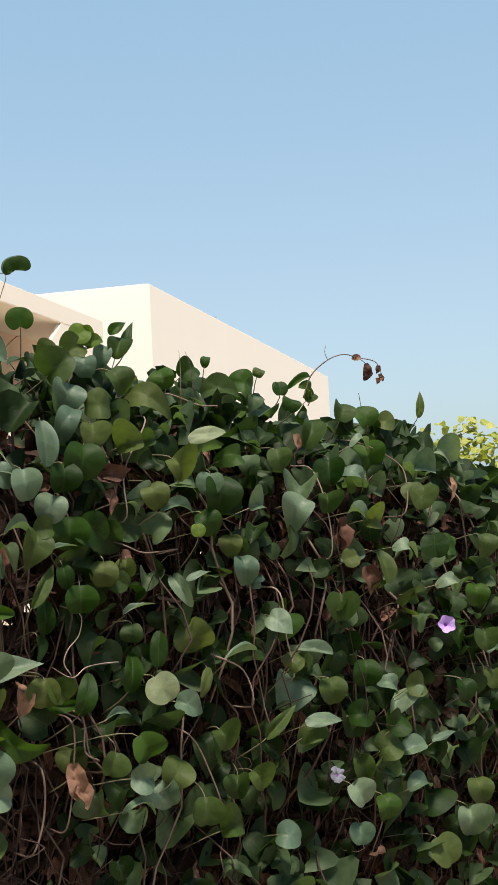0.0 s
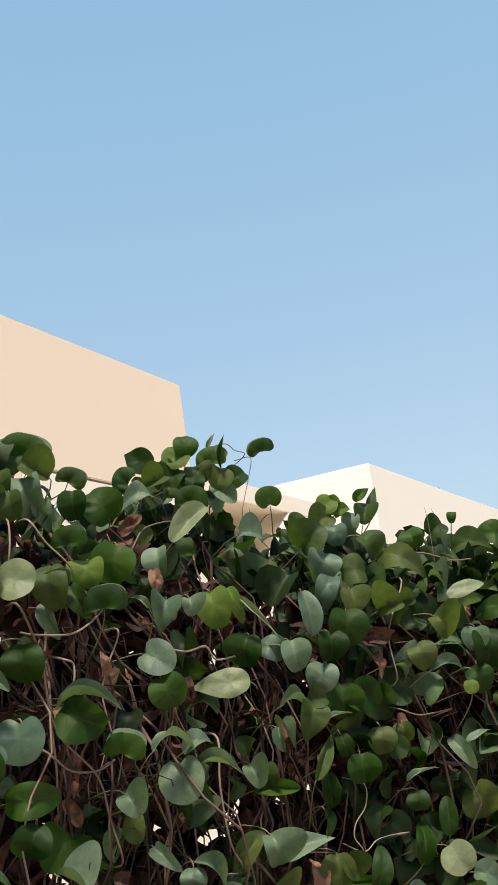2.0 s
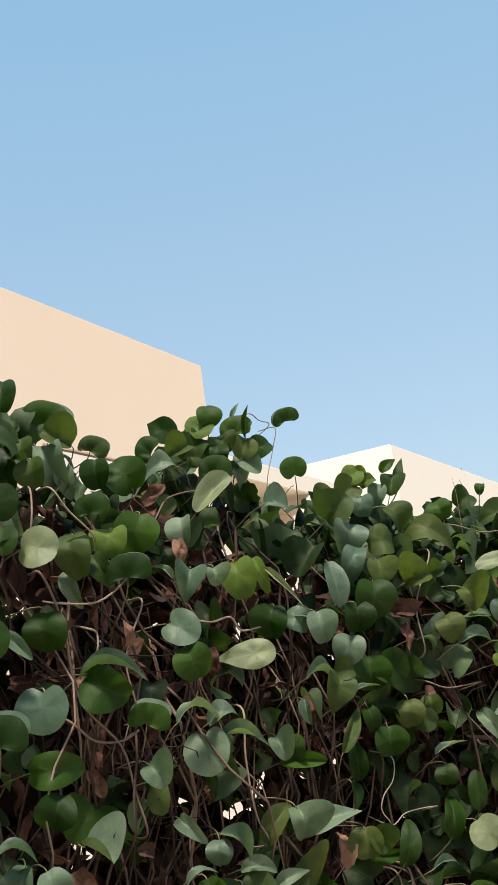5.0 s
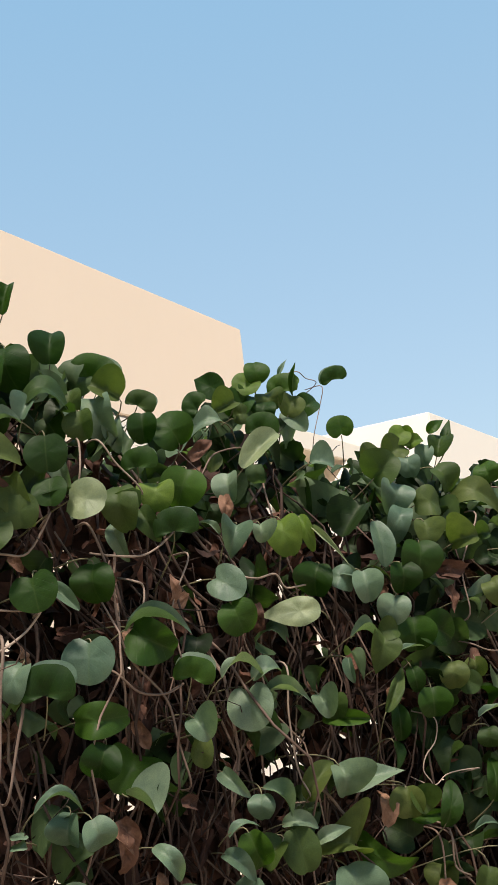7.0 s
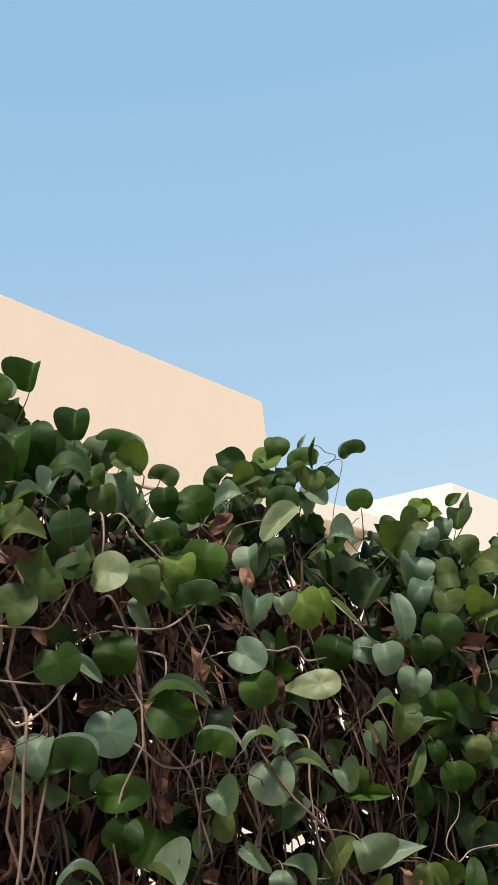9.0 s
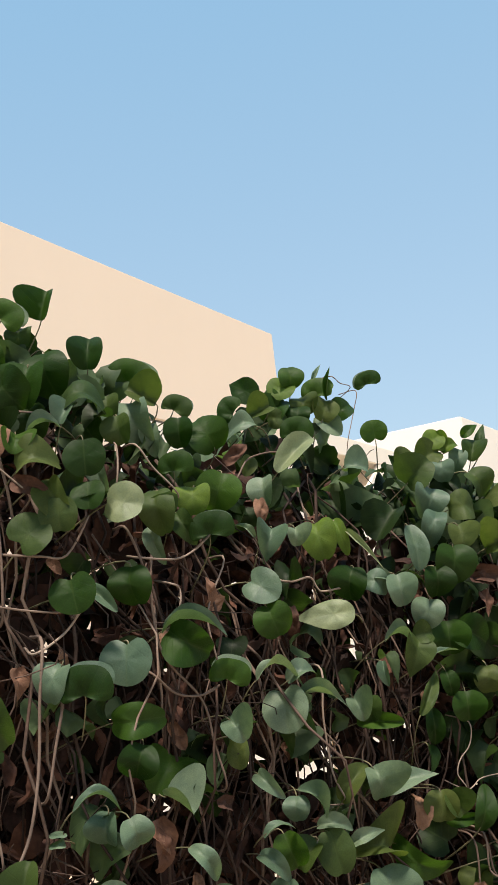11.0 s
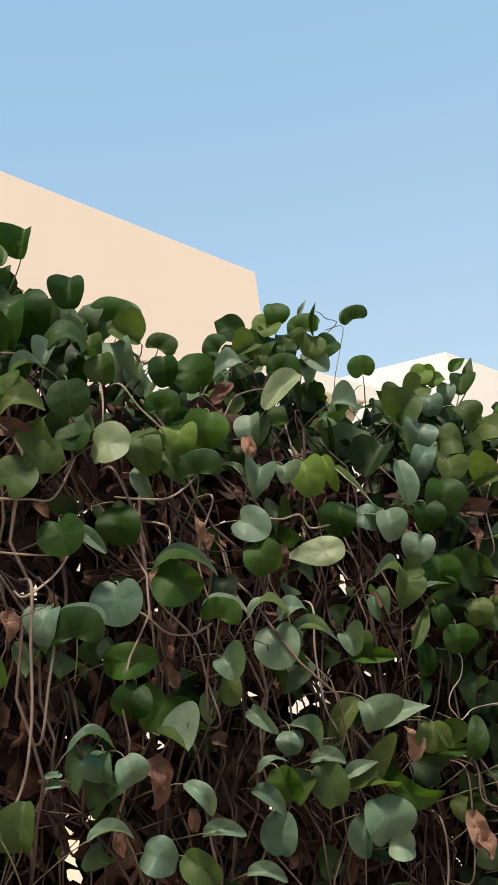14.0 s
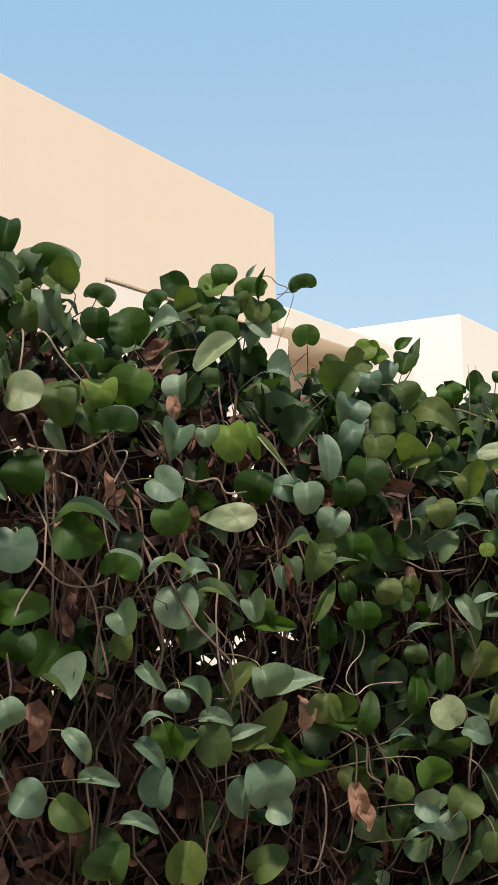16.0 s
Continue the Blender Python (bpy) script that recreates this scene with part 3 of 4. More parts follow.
leaf(-0.238, 1.469, 0.022, 0.077, 10, -5, -28, "bean", 1, 0, "deep", 1.1)
leaf(-0.146, 1.471, -0.003, 0.096, 80, 60, -20, "spear", 1, 2, "blue", 0.35)
leaf(-0.092, 1.454, -0.022, 0.053, 80, 40, -22, "oval", 1, 1, "blue")
leaf(-0.123, 1.400, -0.029, 0.086, 175, 15, -33, "cordate", 0, 0, "blue", 0.85)
leaf(-0.068, 1.418, -0.024, 0.084, 103, 30, -15, "spear", 2, 1, "blue", 0.5)
leaf(-0.609, 1.437, 0.080, 0.085, 150, 5, -27, "round", 1, 1, "mid", 0.8)
leaf(-0.636, 1.493, 0.072, 0.055, 120, 5, -38, "round", 2, 2, "mid")
leaf(-0.234, 1.383, 0.027, 0.048, 150, 20, -21, "round", 2, 1, "blue")
leaf(-0.227, 1.345, 0.006, 0.050, 190, 5, -45, "oval", 0, 0, "mid")
leaf(-0.179, 1.295, -0.012, 0.059, 135, 25, -47, "oval", 1, 1, "blue", 0.6)
leaf(-0.097, 1.260, -0.010, 0.062, 140, 25, -9, "oval", 2, 2, "blue", 0.65)
leaf(-0.129, 1.249, -0.018, 0.042, 180, 15, -34, "round", 0, 2, "blue")
leaf(-0.173, 1.231, 0.005, 0.052, 90, 55, -22, "oval", 0, 1, "blue", 0.5)
leaf(-0.004, 1.267, -0.059, 0.074, 45, 15, -34, "oval", 1, 1, "mid", 0.75)
leaf(0.080, 1.254, -0.069, 0.106, 97, 25, -38, "spear", 1, 0, "blue", 0.8)
leaf(0.040, 1.264, -0.042, 0.061, 170, 10, -10, "round", 2, 2, "blue")
leaf(-0.066, 1.171, -0.025, 0.078, 170, 10, -15, "round", 0, 0, "mid", 0.75)
leaf(-0.110, 1.174, -0.033, 0.058, 230, 25, -45, "round", 1, 0, "mid")
leaf(-0.166, 1.117, -0.017, 0.074, 190, 10, -48, "round", 0, 0, "blue", 0.85)
leaf(-0.317, 1.212, 0.065, 0.059, 145, 20, -11, "oval", 1, 2, "blue", 0.7)
leaf(-0.283, 1.152, 0.037, 0.062, 110, 30, -31, "oval", 1, 1, "blue", 0.6)
leaf(-0.577, 1.218, 0.072, 0.073, 10, 5, -36, "round", 1, 0, "mid", 0.75)
leaf(-0.617, 1.228, 0.091, 0.051, 330, 20, -12, "spear", 1, 2, "blue", 0.4)
leaf(-0.474, 1.324, 0.083, 0.066, 90, 50, -13, "oval", 1, 2, "blue", 0.45)
leaf(-0.407, 1.413, 0.067, 0.084, 90, 0, -29, "round", 0, 2, "deep", 0.6)
leaf(-0.406, 1.357, 0.073, 0.056, 200, 0, -21, "round", 1, 2, "deep")
leaf(0.033, 1.095, -0.041, 0.084, 170, 10, -9, "round", 1, 1, "blue", 0.95)
leaf(0.102, 1.121, -0.064, 0.108, 115, -10, -41, "oval", 0, 2, "deep", 0.6)
leaf(-0.462, 1.193, 0.082, 0.063, 100, 45, -13, "oval", 1, 1, "blue", 0.5)
leaf(-0.461, 1.275, 0.072, 0.051, 190, 0, -27, "round", 2, 2, "blue")
leaf(-0.421, 1.265, 0.081, 0.048, 160, 0, -11, "round", 1, 2, "blue")
leaf(-0.394, 1.144, 0.069, 0.055, 120, 20, -25, "round", 0, 2, "blue")
leaf(-0.329, 1.112, 0.057, 0.064, 130, 10, -27, "oval", 1, 1, "mid")
leaf(0.161, 1.206, -0.057, 0.059, 180, 5, -33, "round", 1, 0, "mid")
leaf(0.150, 1.383, -0.039, 0.088, 35, 15, -9, "spear", 1, 0, "mid", 0.5)
leaf(0.050, 1.380, -0.064, 0.049, 180, 10, -40, "round", 1, 1, "mid")
leaf(0.065, 1.356, -0.064, 0.080, 100, 10, -40, "oval", 1, 0, "deep", 0.5)
leaf(0.211, 1.584, -0.046, 0.061, 180, 0, -20, "round", 1, 2, "deep")
leaf(0.178, 1.647, -0.053, 0.083, 175, 10, -17, "oval", 1, 0, "blue", 0.7)
leaf(0.273, 1.745, -0.125, 0.067, 200, 20, -19, "round", 1, 2, "blue")
leaf(0.267, 1.799, -0.152, 0.074, 60, 0, -44, "round", 1, 0, "mid")
leaf(0.116, 1.809, -0.118, 0.051, 120, 40, -17, "round", 1, 0, "blue")
leaf(0.013, 1.943, -0.221, 0.064, 50, 10, -44, "round", 1, 1, "deep")
leaf(-0.496, 1.713, 0.078, 0.056, 180, 0, -22, "round", 0, 0, "mid")
leaf(-0.638, 1.671, 0.073, 0.054, 170, 10, -36, "round", 1, 1, "blue")
leaf(-0.375, 1.854, 0.013, 0.052, 170, 0, -36, "round", 1, 1, "mid")
leaf(-0.547, 1.916, 0.010, 0.076, 140, 0, -35, "round", 0, 1, "deep")
leaf(-0.656, 1.246, 0.083, 0.051, 180, 0, -23, "round", 2, 2, "mid")
leaf(-0.641, 1.329, 0.067, 0.060, 180, 0, -43, "round", 0, 0, "deep")

leaf(0.352, 1.875, -0.201, 0.046, 60, 20, -25, "round", 0, 0, "lime")
leaf(0.443, 1.892, -0.213, 0.041, 60, 0, -35, "spear", 1, 1, "deep")
leaf(0.444, 1.849, -0.205, 0.059, 20, 20, -25, "heart", 2, 0, "mid")
leaf(0.475, 1.870, -0.218, 0.065, 15, 0, -44, "spear", 0, 1, "mid", 0.6)
leaf(0.338, 1.809, -0.167, 0.050, 180, 15, -42, "round", 0, 1, "blue")
leaf(0.472, 1.747, -0.147, 0.102, 115, 25, -33, "oval", 0, 2, "mid", 0.8)
leaf(0.399, 1.778, -0.138, 0.061, 150, 10, -15, "round", 1, 2, "mid")
leaf(0.541, 1.791, -0.187, 0.053, -20, 0, -42, "round", 0, 2, "deep")
leaf(0.284, 1.664, -0.061, 0.055, 180, 15, -16, "round", 1, 0, "mid")
leaf(0.377, 1.647, -0.081, 0.061, 90, 15, -42, "round", 2, 1, "mid", 0.9)
leaf(0.427, 1.654, -0.085, 0.032, 90, 10, -33, "round", 2, 1, "mid")
leaf(0.246, 1.695, -0.083, 0.086, 25, 15, -27, "oval", 0, 2, "blue", 0.7)
leaf(0.251, 1.614, -0.045, 0.079, 190, 0, -15, "round", 0, 1, "deep")
leaf(0.322, 1.723, -0.093, 0.063, 90, 10, -19, "round", 0, 2, "mid")
leaf(0.485, 1.602, -0.065, 0.058, 150, 15, -27, "round", 2, 2, "mid")
leaf(0.461, 1.522, -0.043, 0.067, 105, 35, -23, "oval", 1, 1, "blue", 0.6)
leaf(0.504, 1.472, -0.038, 0.030, 0, 10, -25, "round", 0, 0, "lime")
leaf(0.293, 1.406, -0.054, 0.053, 180, 10, -33, "round", 0, 2, "mid")
leaf(0.328, 1.386, -0.059, 0.043, 120, 10, -41, "round", 0, 0, "mid")
leaf(0.470, 1.363, -0.059, 0.072, 145, 20, -45, "oval", 1, 1, "blue", 0.6)
leaf(0.511, 1.385, -0.052, 0.055, 95, 55, -38, "oval", 0, 0, "blue", 0.5)
leaf(0.362, 1.332, -0.063, 0.066, 100, 60, -47, "spear", 1, 0, "blue", 0.4)
leaf(0.353, 1.286, -0.061, 0.043, 180, 0, -44, "round", 0, 2, "mid")
leaf(0.409, 1.250, -0.054, 0.068, 5, 5, -36, "oval", 0, 0, "deep", 0.7)
leaf(0.342, 1.214, -0.047, 0.073, 10, 5, -25, "oval", 1, 2, "deep", 0.65)
leaf(0.402, 1.180, -0.038, 0.063, 150, 15, -32, "round", 0, 0, "pale")
leaf(0.465, 1.139, -0.044, 0.062, 120, 20, -24, "heart", 1, 1, "blue")
leaf(0.299, 1.150, -0.038, 0.062, 80, 45, -12, "spear", 1, 1, "blue", 0.4)
leaf(0.182, 1.207, -0.045, 0.049, 150, 10, -18, "round", 2, 0, "mid")
leaf(0.197, 1.177, -0.064, 0.065, 92, 0, -44, "oval", 1, 2, "deep", 0.5)
leaf(0.239, 1.187, -0.045, 0.077, 20, 0, -20, "oval", 0, 1, "deep", 0.65)
leaf(0.360, 1.077, -0.037, 0.062, 150, 0, -13, "round", 1, 1, "deep")
leaf(0.290, 1.059, -0.043, 0.050, 200, 0, -18, "round", 1, 0, "mid")
leaf(0.353, 1.020, -0.040, 0.056, 100, 10, -17, "round", 1, 1, "blue")
leaf(0.347, 0.977, -0.040, 0.070, 105, 50, -15, "oval", 1, 2, "blue", 0.45)
leaf(0.416, 0.977, -0.060, 0.061, 150, 10, -44, "round", 1, 1, "blue")
leaf(0.503, 1.177, -0.032, 0.058, 200, 5, -9, "oval", 0, 0, "mid", 0.6)
leaf(0.499, 0.928, -0.043, 0.062, 180, 5, -24, "round", 1, 0, "mid")
leaf(0.040, 0.957, -0.064, 0.079, 70, 15, -39, "round", 0, 1, "mid", 0.7)
leaf(-0.127, 0.996, -0.007, 0.074, 10, 10, -17, "round", 2, 0, "mid", 0.85)
leaf(-0.254, 1.021, 0.027, 0.065, 20, 10, -30, "round", 2, 2, "mid", 0.85)
leaf(0.343, 1.412, -0.056, 0.041, 180, 0, -37, "round", 2, 1, "mid")
leaf(0.554, 1.564, -0.058, 0.054, 190, 10, -38, "round", 1, 0, "blue")
leaf(0.269, 1.487, -0.056, 0.067, 120, 10, -35, "round", 1, 2, "deep")

leaf(0.565, 1.665, -0.072, 0.083, 88, 33, -27, "oval", 0, 0, "pale", 0.62)
leaf(0.686, 1.772, -0.177, 0.084, 105, 28, -41, "oval", 1, 1, "mid", 1.0)
leaf(0.758, 1.789, -0.172, 0.073, 100, 8, -19, "round", 0, 2, "deep", 0.8)
leaf(0.613, 1.810, -0.190, 0.053, 60, 13, -26, "round", 1, 1, "deep")
leaf(0.675, 1.838, -0.205, 0.030, 20, 13, -43, "oval", 0, 2, "deep")
leaf(0.817, 1.816, -0.190, 0.028, 30, 13, -37, "round", 0, 2, "mid")
leaf(0.869, 1.778, -0.178, 0.039, 0, 13, -24, "round", 0, 0, "deep")
leaf(0.942, 1.780, -0.169, 0.034, -60, 23, -13, "round", 1, 0, "deep")
leaf(0.970, 1.761, -0.184, 0.034, 60, 13, -34, "round", 2, 0, "mid")
leaf(0.875, 1.743, -0.147, 0.046, 20, 13, -13, "round", 0, 2, "deep")
leaf(0.944, 1.805, -0.186, 0.069, 72, 13, -36, "oval", 1, 2, "deep", 0.4)
leaf(1.064, 1.729, -0.172, 0.062, 20, 18, -19, "round", 1, 1, "mid")
leaf(1.133, 1.716, -0.161, 0.063, -20, 13, -15, "round", 0, 1, "deep")
leaf(1.068, 1.659, -0.119, 0.058, 92, 58, -18, "oval", 1, 2, "blue", 0.7)
leaf(1.359, 1.740, -0.180, 0.066, 10, 0, -34, "spear", 1, 0, "mid", 0.6)
leaf(1.216, 1.705, -0.167, 0.053, 110, 18, -34, "round", 0, 1, "mid")
leaf(0.898, 1.672, -0.112, 0.074, 25, 18, -27, "oval", 2, 1, "mid")
leaf(0.987, 1.576, -0.058, 0.076, 130, 33, -10, "oval", 0, 2, "blue", 0.7)
leaf(0.912, 1.584, -0.075, 0.068, 180, 13, -44, "round", 1, 0, "deep")
leaf(0.783, 1.506, -0.041, 0.081, 235, 28, -47, "heart", 1, 2, "blue")
leaf(0.861, 1.516, -0.032, 0.049, 180, 13, -32, "round", 2, 2, "mid")
leaf(0.965, 1.489, -0.042, 0.053, 130, 38, -44, "heart", 2, 2, "blue")
leaf(1.001, 1.469, -0.026, 0.053, 100, 13, -27, "round", 2, 2, "mid")
leaf(1.183, 1.515, -0.043, 0.066, 180, 23, -27, "round", 1, 0, "mid")
leaf(1.261, 1.580, -0.090, 0.060, 120, 33, -44, "round", 2, 0, "blue")
leaf(0.415, 1.550, -0.053, 0.056, 160, 18, -35, "round", 0, 2, "mid")
leaf(0.626, 1.620, -0.056, 0.079, 82, 13, -11, "oval", 0, 2, "deep", 0.8)
leaf(0.567, 1.544, -0.040, 0.083, 180, 8, -22, "round", 1, 2, "deep")
leaf(0.653, 1.516, -0.028, 0.041, 90, 33, -19, "round", 2, 1, "blue")
leaf(0.623, 1.390, -0.040, 0.066, 175, 18, -32, "round", 1, 2, "blue", 0.8)
leaf(0.599, 1.443, -0.054, 0.048, 180, 23, -48, "round", 0, 2, "mid")
leaf(1.013, 1.364, -0.013, 0.078, 172, 23, -20, "oval", 1, 0, "mid", 0.75)
leaf(1.103, 1.404, -0.022, 0.067, 100, 63, -34, "oval", 1, 2, "blue", 0.5)
leaf(0.913, 1.389, -0.021, 0.044, 80, 23, -29, "round", 0, 0, "mid")
leaf(0.799, 1.203, -0.032, 0.078, 122, 38, -38, "oval", 1, 0, "blue", 0.6)
leaf(0.708, 1.273, -0.043, 0.065, 140, 33, -44, "heart", 0, 0, "blue")
leaf(0.605, 1.222, -0.043, 0.081, 88, 73, -34, "oval", 1, 0, "blue", 0.36)
leaf(0.748, 1.183, -0.042, 0.047, 60, 23, -46, "round", 0, 1, "mid")
leaf(0.888, 1.285, -0.031, 0.070, 180, 18, -42, "round", 2, 0, "mid")
leaf(0.952, 1.133, -0.028, 0.066, 180, 8, -39, "round", 1, 2, "deep")
leaf(1.012, 1.103, -0.009, 0.057, 120, 28, -15, "oval", 1, 2, "blue")
leaf(0.845, 1.113, -0.029, 0.062, 170, 18, -39, "round", 1, 2, "mid")
leaf(0.801, 1.058, -0.012, 0.091, 103, 48, -11, "oval", 0, 0, "blue", 0.55)
leaf(0.685, 1.059, -0.036, 0.091, 58, 20, -33, "spear", 1, 0, "mid", 0.55)
leaf(0.788, 1.031, -0.033, 0.070, 95, 33, -38, "oval", 0, 1, "mid")
leaf(0.926, 0.931, -0.028, 0.065, 175, 23, -39, "oval", 2, 2, "mid")
leaf(0.902, 0.883, -0.018, 0.060, 150, 23, -25, "round", 1, 1, "blue")
leaf(1.106, 1.082, -0.018, 0.056, 90, 23, -27, "round", 1, 1, "mid")
leaf(1.090, 0.946, -0.023, 0.068, 95, 43, -34, "oval", 1, 0, "blue")
leaf(1.031, 1.010, -0.014, 0.062, 60, 18, -21, "round", 1, 1, "deep")
leaf(0.633, 0.966, -0.036, 0.049, 150, 23, -27, "round", 2, 2, "mid")
leaf(0.587, 0.959, -0.051, 0.053, 180, 23, -43, "round", 2, 2, "mid")
leaf(0.552, 1.063, -0.043, 0.051, 160, 28, -29, "round", 2, 2, "mid")
leaf(0.432, 1.019, -0.039, 0.066, 40, 23, -16, "round", 0, 1, "mid")
leaf(0.706, 0.834, -0.038, 0.059, 120, 33, -37, "round", 0, 1, "blue")
leaf(0.907, 0.794, -0.026, 0.053, 180, 23, -36, "round", 1, 0, "blue")
leaf(0.564, 0.884, -0.044, 0.055, 100, 33, -31, "round", 2, 2, "mid")
leaf(0.990, 0.836, -0.015, 0.061, 170, 18, -22, "round", 0, 2, "deep")
leaf(0.535, 1.490, -0.043, 0.056, 150, 13, -27, "round", 0, 2, "deep")
leaf(0.756, 1.614, -0.070, 0.053, 170, 18, -34, "round", 1, 1, "mid")

leaf(1.176, 1.529, -0.061, 0.054, 180, 23, -43, "round", 0, 0, "mid")
leaf(1.387, 1.394, -0.014, 0.064, 180, 23, -27, "round", 1, 2, "mid")
leaf(1.248, 1.396, -0.025, 0.059, 100, 23, -40, "round", 0, 2, "deep")
leaf(1.210, 1.399, -0.029, 0.067, 180, 13, -44, "round", 0, 0, "deep")
leaf(1.379, 1.158, -0.024, 0.061, 180, 23, -40, "round", 1, 0, "mid")
leaf(1.240, 1.316, -0.007, 0.069, 100, 38, -16, "oval", 0, 2, "blue", 0.7)
leaf(1.080, 1.407, -0.004, 0.054, 120, 43, -9, "oval", 0, 2, "blue")
leaf(1.360, 1.271, -0.028, 0.061, 180, 18, -45, "round", 1, 2, "deep")
leaf(0.924, 1.047, -0.024, 0.061, 100, 18, -33, "round", 1, 2, "deep")
leaf(1.012, 0.963, -0.025, 0.070, 80, 23, -36, "round", 0, 1, "mid")
leaf(1.191, 0.950, -0.027, 0.066, 100, 55, -41, "spear", 0, 0, "blue", 0.5)
leaf(1.167, 0.698, -0.008, 0.080, 160, 18, -16, "round", 0, 0, "mid")
leaf(1.330, 0.802, -0.028, 0.065, 170, 28, -45, "round", 1, 2, "mid")
leaf(1.286, 0.739, -0.024, 0.075, 180, 23, -39, "round", 2, 2, "blue")
leaf(1.098, 0.866, -0.014, 0.064, 100, 53, -23, "oval", 1, 1, "blue")
leaf(1.270, 1.052, -0.007, 0.059, 180, 18, -16, "round", 0, 1, "deep")
leaf(1.402, 1.058, -0.022, 0.055, 180, 23, -38, "round", 1, 0, "mid")

leaf(0.008, 1.965, -0.230, 0.047, -30, 5, -47, "round", 0, 0, "deep")
leaf(0.071, 1.953, -0.209, 0.053, -10, 10, -21, "round", 1, 2, "mid")
leaf(0.120, 1.985, -0.217, 0.048, 70, 5, -33, "oval", 1, 0, "deep")
leaf(-0.029, 1.936, -0.195, 0.052, 250, 10, -18, "round", 2, 0, "mid")
leaf(0.048, 1.927, -0.194, 0.051, 10, 0, -34, "round", 0, 2, "deep")
leaf(-0.501, 1.859, 0.030, 0.056, 280, 50, -25, "oval", 1, 1, "blue", 0.45)
leaf(0.386, 1.862, -0.200, 0.039, 70, 15, -25, "oval", 1, 1, "lime")
leaf(0.102, 1.601, -0.060, 0.040, 110, 20, -25, "oval", 1, 1, "blue", 0.8)
leaf(0.167, 1.492, -0.050, 0.040, 90, 20, -25, "round", 1, 1, "mid")
leaf(0.226, 1.484, -0.060, 0.068, 180, 5, -25, "round", 1, 1, "deep")
leaf(0.207, 1.406, -0.050, 0.045, 170, 5, -25, "oval", 1, 1, "deep")
leaf(0.238, 1.363, -0.050, 0.058, 180, 5, -25, "round", 1, 1, "deep")
leaf(0.164, 1.336, -0.050, 0.062, 180, 0, -25, "oval", 1, 1, "deep", 0.75)
leaf(0.200, 1.459, -0.050, 0.051, 95, 60, -25, "spear", 1, 0, "blue", 0.4)
leaf(0.079, 1.436, -0.050, 0.043, 170, 15, -40, "oval", 2, 1, "blue", 0.6)
leaf(0.027, 1.386, -0.060, 0.051, 160, 20, -25, "round", 2, 1, "blue", 0.8)
leaf(-0.056, 1.211, -0.040, 0.057, 110, 30, -25, "oval", 1, 1, "blue", 0.7)
leaf(-0.010, 1.181, -0.040, 0.068, 75, 25, -25, "spear", 1, 1, "blue", 0.6)
leaf(-0.146, 1.186, -0.020, 0.065, 160, 0, -25, "round", 1, 1, "deep", 0.8)
leaf(-0.182, 1.176, -0.010, 0.060, 140, 30, -25, "oval", 1, 1, "blue", 0.7)
leaf(0.057, 1.047, -0.040, 0.050, 110, 25, -25, "round", 1, 1, "blue")
leaf(-0.004, 1.076, -0.050, 0.069, 190, 15, -40, "oval", 2, 1, "blue", 0.8)
leaf(-0.202, 1.068, -0.010, 0.061, 120, 35, -25, "oval", 1, 1, "blue", 0.6)

leaf(0.003, 1.919, -0.194, 0.046, 90, 10, -29, "heart", 0, 2, "mid")
leaf(-0.232, 1.875, -0.100, 0.059, 180, 0, -25, "round", 1, 1, "deep", 0.85)
leaf(-0.301, 1.855, -0.050, 0.055, 175, 10, -30, "oval", 1, 1, "blue", 0.8)
leaf(-0.371, 1.904, -0.050, 0.055, 175, 10, -30, "round", 1, 1, "mid", 0.9)
leaf(-0.409, 1.858, -0.030, 0.054, 150, 10, -30, "round", 1, 1, "deep", 0.9)
leaf(-0.506, 1.876, -0.020, 0.061, 170, 0, -30, "round", 0, 1, "deep")
leaf(0.111, 2.014, -0.220, 0.044, 30, 20, -30, "spear", 1, 0, "blue", 0.4)
leaf(0.123, 1.980, -0.200, 0.066, 12, 0, -40, "spear", 2, 0, "deep", 0.25)
leaf(-0.420, 1.783, 0.030, 0.056, 160, 10, -35, "oval", 1, 1, "blue", 0.75)
leaf(-0.280, 1.702, 0.000, 0.062, 150, 15, -35, "oval", 1, 1, "mid", 0.8)
leaf(-0.330, 1.678, 0.000, 0.061, 165, 10, -35, "oval", 1, 2, "blue", 0.6)
leaf(0.334, 1.843, -0.200, 0.057, 70, 15, -30, "round", 1, 1, "mid")
leaf(0.282, 1.834, -0.200, 0.052, 40, 10, -30, "round", 1, 1, "mid")
leaf(0.403, 1.835, -0.200, 0.053, 200, 15, -30, "oval", 1, 1, "blue")
leaf(0.369, 1.870, -0.210, 0.041, 110, 10, -30, "round", 1, 1, "lime")
leaf(1.112, 1.621, -0.140, 0.077, 160, 15, -40, "round", 1, 1, "deep")
leaf(1.155, 1.639, -0.200, 0.070, 140, 10, -40, "round", 1, 1, "mid")

runner([(-0.385, 1.689, 0.045), (-0.360, 1.611, 0.044), (-0.347, 1.505, 0.042), (-0.282, 1.429, 0.018), (-0.266, 1.360, 0.012), (-0.252, 1.299, 0.007)], 0.0022)
runner([(-0.527, 1.535, 0.054), (-0.536, 1.453, 0.054), (-0.544, 1.361, 0.055), (-0.562, 1.280, 0.056), (-0.589, 1.232, 0.057)], 0.0026)
runner([(-0.504, 1.450, 0.052), (-0.518, 1.389, 0.053), (-0.534, 1.325, 0.054)], 0.0024)
runner([(-0.624, 1.920, -0.004), (-0.598, 1.879, 0.018), (-0.591, 1.787, 0.053), (-0.578, 1.695, 0.057), (-0.580, 1.575, 0.057)], 0.0024)
